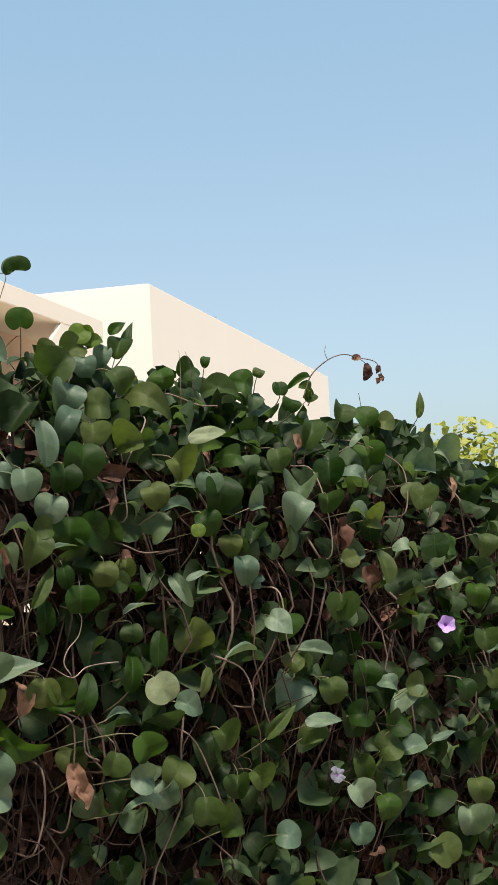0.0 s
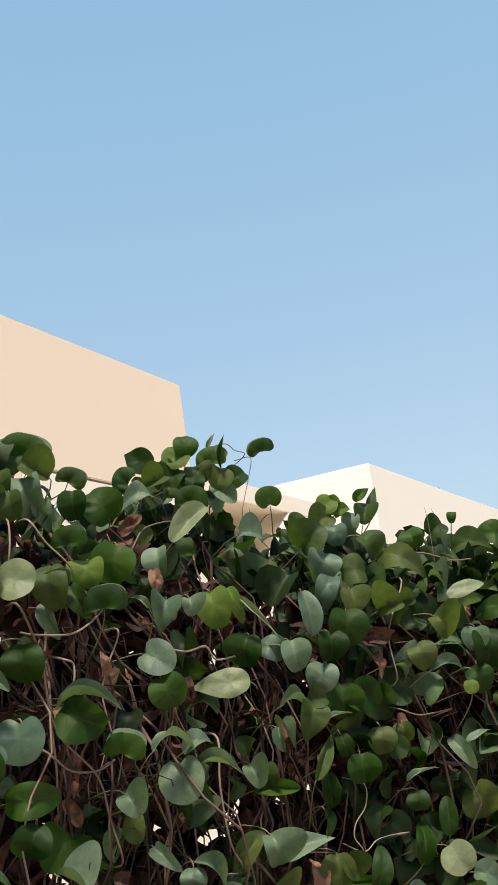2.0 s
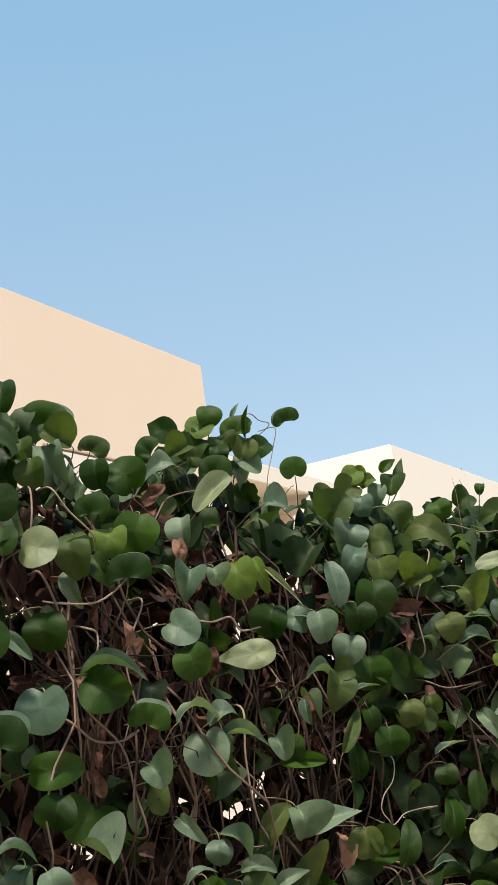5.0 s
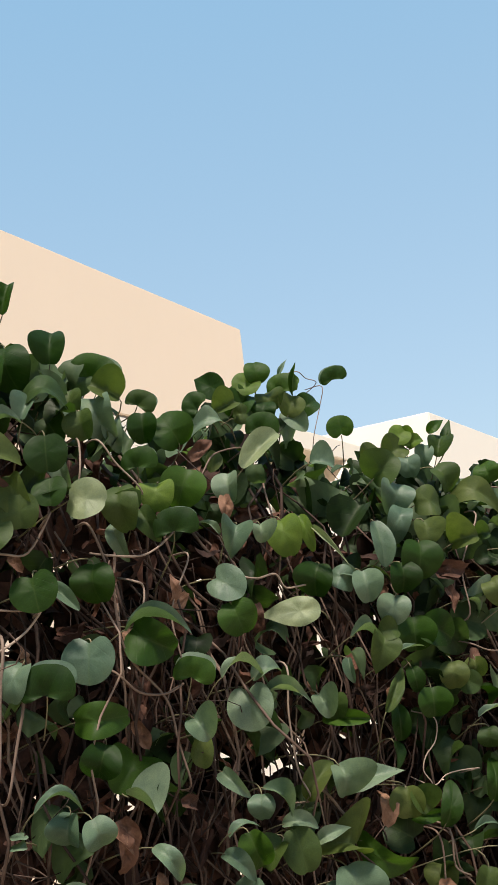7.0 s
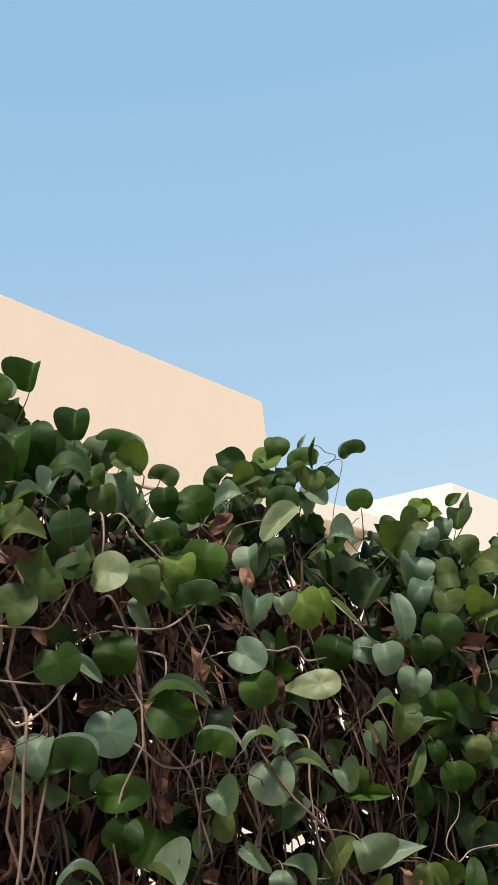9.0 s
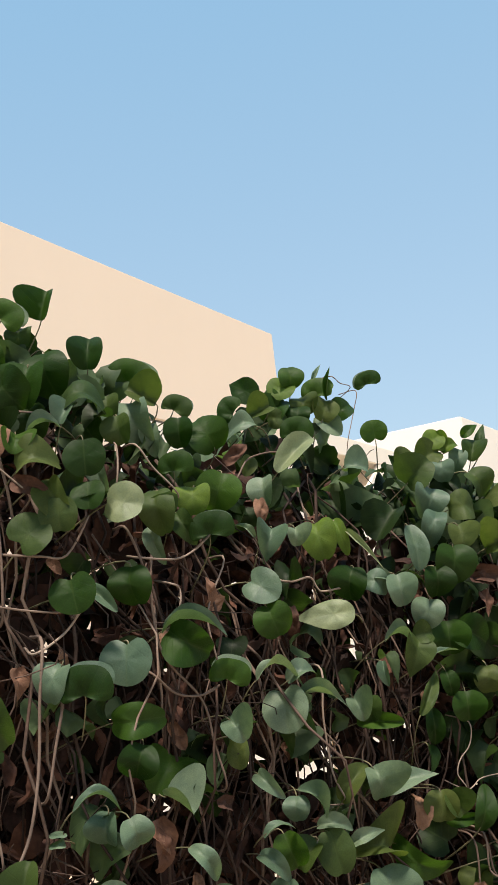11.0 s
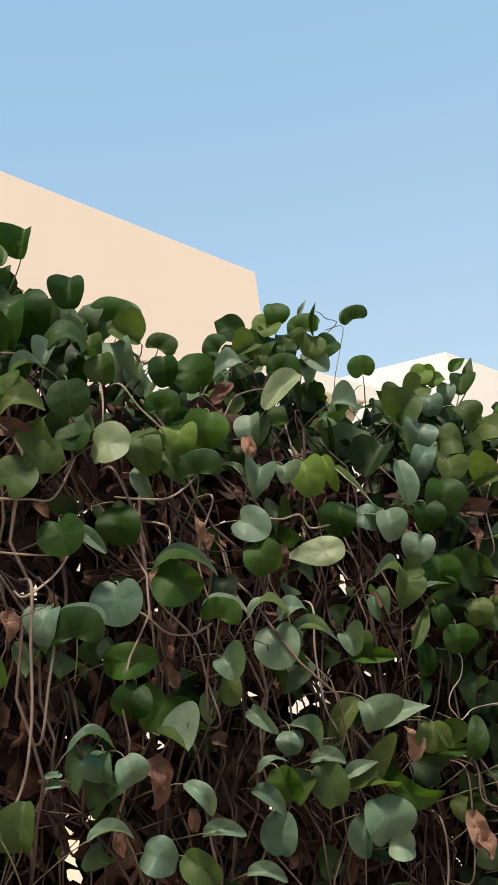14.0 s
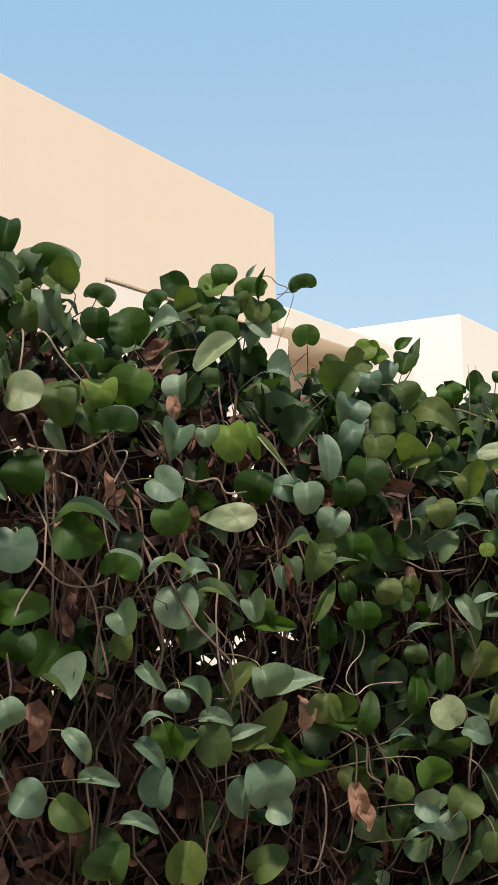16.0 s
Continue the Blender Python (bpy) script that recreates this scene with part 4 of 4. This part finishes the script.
runner([(-0.607, 1.753, 0.058), (-0.607, 1.696, 0.058), (-0.593, 1.655, 0.058)], 0.0019)
runner([(-0.572, 1.661, 0.056), (-0.519, 1.656, 0.053), (-0.481, 1.656, 0.051), (-0.444, 1.712, 0.049)], 0.002)
runner([(-0.366, 1.646, 0.044), (-0.306, 1.643, 0.027), (-0.266, 1.658, 0.011), (-0.229, 1.683, -0.015)], 0.0019)
runner([(-0.589, 1.590, 0.057), (-0.541, 1.580, 0.054), (-0.491, 1.575, 0.051), (-0.460, 1.588, 0.050)], 0.0018)
runner([(-0.537, 1.520, 0.054), (-0.493, 1.545, 0.052), (-0.463, 1.580, 0.050)], 0.002)
runner([(-0.128, 1.789, -0.121), (-0.085, 1.834, -0.146), (-0.021, 1.847, -0.160)], 0.0018)
runner([(-0.364, 1.474, 0.044), (-0.328, 1.443, 0.035), (-0.281, 1.436, 0.018), (-0.247, 1.447, 0.005)], 0.002)
runner([(-0.074, 1.601, -0.053), (-0.032, 1.607, -0.067), (-0.012, 1.583, -0.073), (0.029, 1.585, -0.076)], 0.002)
runner([(-0.321, 1.606, 0.032), (-0.304, 1.597, 0.026), (-0.309, 1.567, 0.028)], 0.0019)
runner([(-0.567, 1.880, 0.016), (-0.519, 1.881, 0.012), (-0.469, 1.871, 0.017)], 0.0016)
runner([(-0.639, 1.800, 0.050), (-0.591, 1.800, 0.050), (-0.553, 1.769, 0.054), (-0.530, 1.743, 0.054)], 0.0017)
runner([(-0.616, 1.347, 0.058), (-0.604, 1.286, 0.058), (-0.600, 1.241, 0.058)], 0.0022)
runner([(-0.032, 1.452, -0.067), (-0.040, 1.378, -0.064), (-0.034, 1.286, -0.066), (-0.013, 1.237, -0.073)], 0.002)
runner([(0.017, 1.242, -0.077), (0.044, 1.206, -0.076), (0.072, 1.170, -0.076)], 0.0026)
runner([(-0.209, 1.641, -0.014), (-0.256, 1.556, 0.009), (-0.244, 1.468, 0.004)], 0.0017)
runner([(-0.342, 1.831, -0.007), (-0.318, 1.794, -0.005), (-0.277, 1.748, -0.011)], 0.0018)
runner([(-0.382, 1.827, 0.015), (-0.395, 1.759, 0.043)], 0.0018)
runner([(0.229, 1.996, -0.272), (0.218, 1.956, -0.270), (0.182, 1.892, -0.245), (0.164, 1.835, -0.245)], 0.001)
runner([(0.174, 2.026, -0.270), (0.193, 2.012, -0.270), (0.217, 2.003, -0.272)], 0.0011)
runner([(0.249, 1.333, -0.072), (0.245, 1.296, -0.072), (0.221, 1.272, -0.073), (0.212, 1.248, -0.073), (0.225, 1.222, -0.073)], 0.0013)
runner([(0.227, 1.221, -0.072), (0.256, 1.235, -0.072), (0.289, 1.238, -0.071), (0.327, 1.236, -0.070)], 0.0012)
runner([(0.248, 1.136, -0.072), (0.257, 1.081, -0.072), (0.284, 1.043, -0.071)], 0.002)
runner([(0.453, 1.696, -0.129), (0.359, 1.594, -0.073), (0.358, 1.505, -0.070)], 0.0018)
runner([(0.555, 1.754, -0.171), (0.613, 1.732, -0.155), (0.663, 1.731, -0.155)], 0.0017)
runner([(0.349, 1.453, -0.070), (0.397, 1.435, -0.069), (0.473, 1.437, -0.068)], 0.0016)
runner([(0.160, 1.068, -0.074), (0.162, 0.991, -0.074), (0.137, 0.928, -0.074)], 0.0022)
runner([(0.225, 1.138, -0.072), (0.223, 1.050, -0.073), (0.205, 0.956, -0.073)], 0.0019)
runner([(0.555, 1.218, -0.063), (0.622, 1.180, -0.058), (0.643, 1.109, -0.057)], 0.0019)
runner([(0.724, 1.329, -0.051), (0.737, 1.234, -0.050), (0.752, 1.150, -0.049)], 0.0019)
runner([(1.081, 1.650, -0.141), (1.155, 1.619, -0.122), (1.190, 1.575, -0.095), (1.137, 1.481, -0.051)], 0.0022)
runner([(0.862, 1.586, -0.078), (0.872, 1.497, -0.046), (0.874, 1.398, -0.042)], 0.0018)
runner([(0.487, 1.070, -0.067), (0.522, 1.009, -0.065), (0.554, 0.915, -0.063)], 0.0019)
runner([(0.247, 1.145, -0.072), (0.249, 1.084, -0.072), (0.277, 1.063, -0.071)], 0.0019)

dry_leaf(-0.575, 1.839, 0.042, 0.062, 180, 14, 24, 0)
dry_leaf(-0.534, 1.759, 0.061, 0.065, 110, -2, -22, 1)
dry_leaf(-0.624, 1.760, 0.065, 0.036, 150, -7, 25, 2)
dry_leaf(-0.105, 1.731, -0.079, 0.053, 180, 5, -15, 3)
dry_leaf(-0.111, 1.842, -0.148, 0.055, 60, 5, -15, 4)
dry_leaf(-0.565, 1.487, 0.063, 0.047, 180, 6, 9, 5)
dry_leaf(-0.376, 1.231, 0.052, 0.061, 170, -5, 20, 6)
dry_leaf(-0.441, 1.172, 0.055, 0.039, 180, 10, -10, 7)
dry_leaf(-0.325, 1.175, 0.041, 0.033, 180, 4, -16, 8)
dry_leaf(0.317, 1.580, -0.064, 0.062, 100, 19, -1, 9)
dry_leaf(0.340, 1.422, -0.063, 0.050, 30, -8, 6, 10)
dry_leaf(0.319, 1.542, -0.064, 0.052, 180, 18, -2, 11)
dry_leaf(0.233, 1.021, -0.065, 0.070, 175, 20, 0, 12)
dry_leaf(-0.371, 1.255, 0.051, 0.057, 160, 6, -14, 13)
dry_leaf(-0.087, 1.536, -0.042, 0.047, 190, -4, -24, 14)
dry_leaf(0.327, 1.590, -0.064, 0.064, 90, 3, -17, 15)
dry_leaf(0.901, 1.443, -0.034, 0.068, 180, 13, -7, 16)
dry_leaf(1.345, 1.538, -0.076, 0.064, 180, 23, 3, 17)
dry_leaf(0.224, 1.037, -0.066, 0.066, 170, 1, -19, 18)
dry_leaf(0.842, 1.647, -0.103, 0.057, 170, -8, 13, 19)
dry_leaf(0.898, 1.445, -0.034, 0.074, 180, -1, 27, 20)
dry_leaf(0.983, 1.339, -0.033, 0.076, 170, 0, -20, 21)
dry_leaf(-0.250, 1.591, 0.013, 0.044, 170, -2, 28, 22)
dry_leaf(-0.260, 1.276, 0.017, 0.043, 90, 8, 29, 23)
dry_leaf(0.122, 1.201, -0.068, 0.058, 180, 14, 15, 24)


# leaves that fill the face between the placed ones
def fill_leaves(count):
    made, tries = 0, 0
    tones = ("deep", "mid", "blue", "pale", "lime")
    while made < count and tries < 40000:
        tries += 1
        s = rng.uniform(-0.62, 1.62)
        z = rng.uniform(0.62, 2.05)
        if z > top_of(s) - 0.045 or z < 1.05 - 0.33 * s:
            continue
        size = float(np.clip(rng.normal(0.064, 0.012), 0.040, 0.09))
        if any((s - a) ** 2 + (z - b) ** 2 < (0.62 * (c + size * 0.5)) ** 2 for a, b, c in HEROES):
            continue
        kind = KINDS[rng.choice(6, p=(0.36, 0.16, 0.16, 0.06, 0.14, 0.12))]
        tone = tones[rng.choice(5, p=(0.36, 0.31, 0.28, 0.03, 0.02))]
        leaf(s, z, face_of(s, z) - rng.uniform(0.0, 0.07), size, rng.normal(175, 65), rng.normal(36, 26), rng.normal(-20, 36),
             kind, rng.choice(3, p=(0.3, 0.4, 0.3)), rng.choice(3, p=(0.3, 0.4, 0.3)), tone)
        made += 1
    return made


fill_leaves(310 - len(HEROES))


# chinks where daylight from the garden behind shows through the hedge; each slants back through its depth
GAPS = ((-0.291, 1.250, 12), (-0.348, 1.286, 9), (-0.481, 1.290, 6), (-0.488, 1.156, 10), (-0.490, 1.125, 9), (-0.494, 1.538, 12), (-0.487, 1.551, 7),
        (-0.418, 1.655, 9), (-0.480, 1.648, 5), (0.019, 1.496, 10), (0.020, 1.461, 5), (-0.040, 1.342, 10), (0.018, 1.368, 9), (-0.103, 1.293, 6),
        (-0.161, 1.322, 5), (-0.041, 1.592, 5), (-0.044, 1.570, 6), (0.090, 1.648, 8), (-0.223, 1.803, 8), (-0.164, 1.781, 7), (0.155, 1.137, 4),
        (-0.368, 1.363, 5), (-0.402, 1.647, 8), (-0.268, 1.594, 8), (-0.142, 1.538, 8), (0.045, 1.316, 8), (-0.270, 1.397, 8), (-0.338, 1.327, 5),
        (0.101, 1.346, 6), (-0.016, 1.754, 5), (-0.033, 1.291, 6), (-0.569, 1.753, 7), (-0.572, 1.723, 6), (-0.625, 1.738, 4), (-0.629, 1.553, 6),
        (-0.570, 1.523, 9), (-0.536, 1.656, 5))         # along, up, half height in millimetres


def in_gap(s, z, o, reach):
    """Whether a leaf that reaches so far from its middle would shut one of the chinks."""
    reach *= 0.80 if s < -0.38 else 1.0
    k = (1.563 + 0.04) / (1.563 - o)
    s, z = -0.873 + (s + 0.873) * k, 1.471 + (z - 1.471) * k
    return any(abs(s - a) < reach * k + 0.0005 * h and abs(z - b) < reach * k + 0.001 * h and (s - a) ** 2 + (z - b) ** 2 < (reach * k + 0.0008 * h) ** 2 for a, b, h in GAPS)


def leaf_mass(name, count, near, far, zlow, seed, seg, size_mean, label, crown=0.0, sparse=False, mat=None):
    """Leaves past those that can be told apart, deeper in the hedge and along its unseen ends, joined."""
    r = np.random.default_rng(seed)
    shapes = [leaf_shape(k, FOLDS[f], CURLS[c], 90 + 7 * f + c, 2, seg) for k in ("round", "oval", "heart", "cordate") for f in range(3) for c in range(3)]
    V, F, U, at = [], [], [], 0
    while count:
        s = r.uniform(-1.4, 2.6)
        z = top_of(s) - 0.015 - crown * r.uniform(0, 1) ** 1.3 if crown else r.uniform(zlow, 2.05)
        if not crown and (z > top_of(s) - 0.06 or (sparse and s < 0.25 and r.uniform() > 0.3)):
            continue
        o = face_of(s, z) - near - (far - near) * r.uniform(0, 1) ** 1.2
        v, f, u = shapes[r.integers(len(shapes))]
        size = float(np.clip(r.normal(size_mean, 0.013), 0.035, 0.09))
        if in_gap(s, z, o, 0.345 * size):
            count -= 1
            continue
        rot = np.array(turn_to(facing(r.normal(25, 30), r.normal(-15, 48)), r.normal(175, 75)))
        V.append((v * size) @ rot.T + np.array(hedge(s, z, o) - hedge(0, 0)))
        F.extend(tuple(i + at for i in q) for q in f)
        U.append(u)
        at += len(v)
        count -= 1
    ob = mesh_object(name, np.concatenate(V), F, mat or LEAF_MASS, vine, np.concatenate(U), True)
    return tagged(ob, label, kind="stuff")


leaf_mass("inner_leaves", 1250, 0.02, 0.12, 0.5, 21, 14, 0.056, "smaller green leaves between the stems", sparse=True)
leaf_mass("crown_leaves", 1100, 0.03, 0.30, 0.5, 23, 12, 0.054, "small leaves along the top of the hedge", 0.17)
# back leaves take the darkened DRY, so gaps read as deep shade
leaf_mass("back_leaves", 9500, 0.24, 0.60, 0.0, 22, 8, 0.074, "withered brown leaves deep in the hedge, its shade put into their colour", mat=DRY)
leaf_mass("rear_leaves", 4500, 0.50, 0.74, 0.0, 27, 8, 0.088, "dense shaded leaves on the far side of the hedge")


def leaf_stalks():
    """The stalk of each leaf, bowing back into the hedge."""
    r = np.random.default_rng(5)
    pieces = []
    for base, away, down in STALKS:
        length = r.uniform(0.05, 0.12)
        bow = -UP * r.uniform(0.2, 0.7) - HN * r.uniform(0.7, 1.2) + HD * r.normal(0, 0.35)
        p = [base + away * (length * 0.5 * f) + bow * (length * f * f) - hedge(0, 0) for f in (0, 0.2, 0.4, 0.6, 0.8, 1.0)]
        pieces.append(tube(p, 0.0011, 0.0016, 4))
    v, f = gather(pieces)
    tagged(mesh_object("stalk_tangle", v, f, STALK, vine, smooth=True), "thin pale leaf stalks", kind="stuff")


leaf_stalks()


def stems():
    r = np.random.default_rng(8)
    # stems that can be told apart
    for i in range(75):
        s = r.uniform(-0.60, 1.60)
        z0 = top_of(s) - r.uniform(0.10, 0.5)
        z1 = z0 - r.uniform(0.35, 0.95)
        o = face_of(s, 1.4) - r.uniform(0.04, 0.12)
        v, f = tube(runner_path(s, z0, max(z1, 0.02), o, 100 + i, r.normal(0, 0.14), 2.2), r.uniform(0.0015, 0.0034), r.uniform(0.0014, 0.0028), 6)
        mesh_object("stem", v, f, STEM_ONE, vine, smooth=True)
    pieces = []
    for i in range(420):
        s = r.uniform(-1.4, 2.6)
        z0 = top_of(s) - r.uniform(0.10, 0.5)
        o = face_of(s, 1.3) - r.uniform(0.05, 0.32)
        z1 = 0.0 if i % 3 == 0 else max(0.0, z0 - r.uniform(0.3, 1.2))
        pieces.append(tube(runner_path(s, z0, z1, o, 900 + i, r.normal(0, 0.18), 3.2), r.uniform(0.0010, 0.0030), r.uniform(0.0010, 0.0026), 5))
    # short side twigs that cross the hanging stems
    for i in range(700):
        s, z = r.uniform(-0.7, 1.7), r.uniform(0.5, 1.95)
        if z > top_of(s) - 0.06:
            continue
        o = face_of(s, z) - r.uniform(0.045, 0.2)
        d = HD * r.normal(0, 1) + UP * r.normal(-0.2, 0.7) + HN * r.normal(0, 0.5)
        d.normalize()
        L, bend = r.uniform(0.05, 0.16), Vector(r.normal(0, 0.035, 3))
        p0 = hedge(s, z, o) - hedge(0, 0)
        pieces.append(tube([p0 + d * (L * q) + bend * math.sin(q * 3.0) for q in (0, 0.25, 0.5, 0.75, 1.0)], r.uniform(0.0009, 0.0017), 0.0008, 4))
    v, f = gather(pieces)
    tagged(mesh_object("stem_tangle", v, f, STEM, vine, smooth=True), "tangle of thin brown stems, coloured darker for the shade inside", kind="stuff")


stems()


def dry_leaves():
    r = np.random.default_rng(17)
    for i in range(90):
        s = r.uniform(-0.6, 1.6)
        z = r.uniform(0.7, top_of(s) - 0.12)
        dry_leaf(s, z, face_of(s, z) - r.uniform(0.04, 0.13), r.uniform(0.030, 0.060), r.normal(180, 40), r.normal(0, 30), r.normal(-25, 45), i)
    V, F, at = [], [], 0
    shapes = [dry_shape(60 + i) for i in range(8)]
    for i in range(7600):
        s = r.uniform(-1.4, 2.6)
        z = r.uniform(0.0, top_of(s) - 0.1)
        o = face_of(s, z) - r.uniform(0.09, 0.38)
        size = r.uniform(0.03, 0.065)
        if in_gap(s, z, o, 0.29 * size):
            continue
        v, f, u = shapes[i % 8]
        rot = np.array(turn_to(facing(r.normal(0, 45), r.normal(0, 60)), r.normal(180, 60)))
        V.append((v * size * (0.75, 1.25, 0.9)) @ rot.T + np.array(hedge(s, z, o) - hedge(0, 0)))
        F.extend(tuple(k + at for k in q) for q in f)
        at += len(v)
    tagged(mesh_object("dead_foliage", np.concatenate(V), F, DRY, vine, smooth=True), "withered leaves caught among the stems, brown darkened for the hedge's shade", kind="stuff")


dry_leaves()


# ---- flowers of the vine ----
def flower(s, z, o, size, tilt, yaw, mat, limp):
    """A funnel flower: one fused frilled rim with five lobes, and a darker throat."""
    rot = turn_to(facing(tilt, yaw), 180)
    verts, faces, seg = [], [], 30
    for j in range(6):
        k = j / 5
        for i in range(seg):
            a = 2 * math.pi * i / seg
            R = (0.06 + 0.44 * k ** 1.4) * (1 + 0.10 * k * math.cos(5 * a))
            droop = limp * k * k * (0.35 + 0.4 * noise.noise((math.cos(a) * 2, math.sin(a) * 2, s)))
            verts.append((R * math.cos(a), R * math.sin(a), -0.45 + 0.55 * k ** 0.8 - droop + 0.05 * k * math.sin(11 * a + s)))
    for j in range(5):
        for i in range(seg):
            n = (i + 1) % seg
            faces.append((j * seg + i, j * seg + n, (j + 1) * seg + n, (j + 1) * seg + i))
    v = [rot @ (Vector(q) * size) + hedge(s, z, o) - hedge(0, 0) for q in verts]
    ob = tagged(mesh_object("flower", v, faces, mat, vine, smooth=True), "funnel-shaped violet flower" if limp < 0.5 else "wilted pale lilac flower")
    tv, tf = tube([rot @ (Vector((0, 0, h)) * size) + hedge(s, z, o) - hedge(0, 0) for h in (-0.36, -0.45, -0.7, -1.0)], 0.10 * size, 0.04 * size, 8)
    mesh_object("throat", tv, tf, THROAT, ob, smooth=True)
    return ob


flower(1.167, 1.219, 0.03, 0.040, 15, -35, PETAL, 0.15)
flower(0.815, 0.946, 0.01, 0.034, 30, -5, PETAL_PALE, 0.9)


# ---- a dead shoot with shrivelled leaves that sticks out above the hedge ----
def dead_shoot():
    path = smooth_path([(0.80, 1.74, -0.03), (0.827, 1.79, -0.03), (0.88, 1.826, -0.03), (0.931, 1.841, -0.03), (0.975, 1.836, -0.03), (1.035, 1.829, -0.03), (1.055, 1.800, -0.03)])
    v, f = tube(path, 0.0016, 0.0008, 6)
    shoot = tagged(mesh_object("dead_shoot", v, f, STEM_ONE, vine, smooth=True), "dry bare shoot with shrivelled leaves")
    for s, z, size, turn, w in ((1.005, 1.806, 0.036, 185, 6), (0.972, 1.836, 0.020, 90, 2), (1.043, 1.814, 0.020, 200, 3), (1.052, 1.794, 0.018, 160, 4), (1.040, 1.787, 0.015, 190, 5)):
        ob = new("dry_leaf", DRY_DATA[w])
        ob.parent = shoot
        ob.matrix_basis = vine_inv @ Matrix.Translation(hedge(s, z, -0.03)) @ turn_to(facing(0, -62 + 6 * w), turn).to_4x4() @ Matrix.Diagonal((size * 1.35, size * 1.05, size, 1))
    v, f = tube(smooth_path([(0.975, 1.836, -0.03), (0.998, 1.826, -0.03), (1.003, 1.815, -0.03)]), 0.0009, 0.0007, 5)
    mesh_object("twig", v, f, STEM_ONE, shoot, smooth=True)
    v, f = tube(smooth_path([(0.88, 1.826, -0.03), (0.872, 1.842, -0.03), (0.876, 1.858, -0.03)]), 0.0008, 0.0005, 5)
    mesh_object("twig", v, f, STEM_ONE, shoot, smooth=True)


dead_shoot()


# thin dry tips that rise over the hedge against the far villa
for _s, _z, _h, _lean in ((0.545, 1.80, 0.045, 0.008), (0.578, 1.80, 0.042, -0.008)):
    _v, _f = tube(smooth_path([(_s, _z - 0.08, -0.13), (_s + _lean * 0.3, _z, -0.13), (_s + _lean, _z + _h, -0.14)]), 0.0008, 0.0004, 5)
    mesh_object("stem", _v, _f, STEM_ONE, vine, smooth=True)


# ---- a sunlit bush behind the far end of the hedge ----
def bush():
    r = np.random.default_rng(3)
    c = Vector((3.75, 7.0, 0))
    b = tagged(empty("bush", c), "sunlit yellow-green leafy bush behind the hedge", "bush")
    limbs = []
    for i in range(9):
        a = r.uniform(0, 6.28)
        tip = Vector((math.cos(a) * r.uniform(0.3, 0.9), math.sin(a) * r.uniform(0.3, 0.9), r.uniform(1.1, 1.7)))
        limbs.append(tube([tip * f + Vector((0.04 * math.sin(5 * f + i), 0.04 * math.cos(4 * f + i), 0)) for f in (0.0, 0.25, 0.5, 0.75, 1.0)], 0.022, 0.006, 6))
    v, f = gather(limbs)
    mesh_object("branches", v, f, STEM, b, smooth=True)
    shapes = [leaf_shape(k, 0.3, 0.4, 70 + i, 2, 8) for i, k in enumerate(("oval", "heart", "round"))]
    V, F, U, at = [], [], [], 0
    for i in range(4200):
        d = Vector(r.normal(0, 1, 3)).normalized()
        d.z = abs(d.z)
        rad = r.uniform(0.55, 1.0) ** 0.5 * (1 + 0.22 * noise.noise(d * 2.3))
        p = Vector((d.x * 1.3 * rad, d.y * 1.0 * rad, 0.35 + d.z * 1.52 * rad))
        n = (d + Vector(r.normal(0, 0.5, 3)) + UP * 0.5).normalized()
        v, f, u = shapes[i % 3]
        rot = np.array(turn_to(n, r.uniform(0, 360)))
        V.append((v * r.uniform(0.06, 0.10)) @ rot.T + np.array(p))
        F.extend(tuple(k + at for k in q) for q in f)
        U.append(u)
        at += len(v)
    tagged(mesh_object("crown", np.concatenate(V), F, BUSH, b, np.concatenate(U), True), "dense crown of small yellow-green leaves", kind="stuff")


bush()
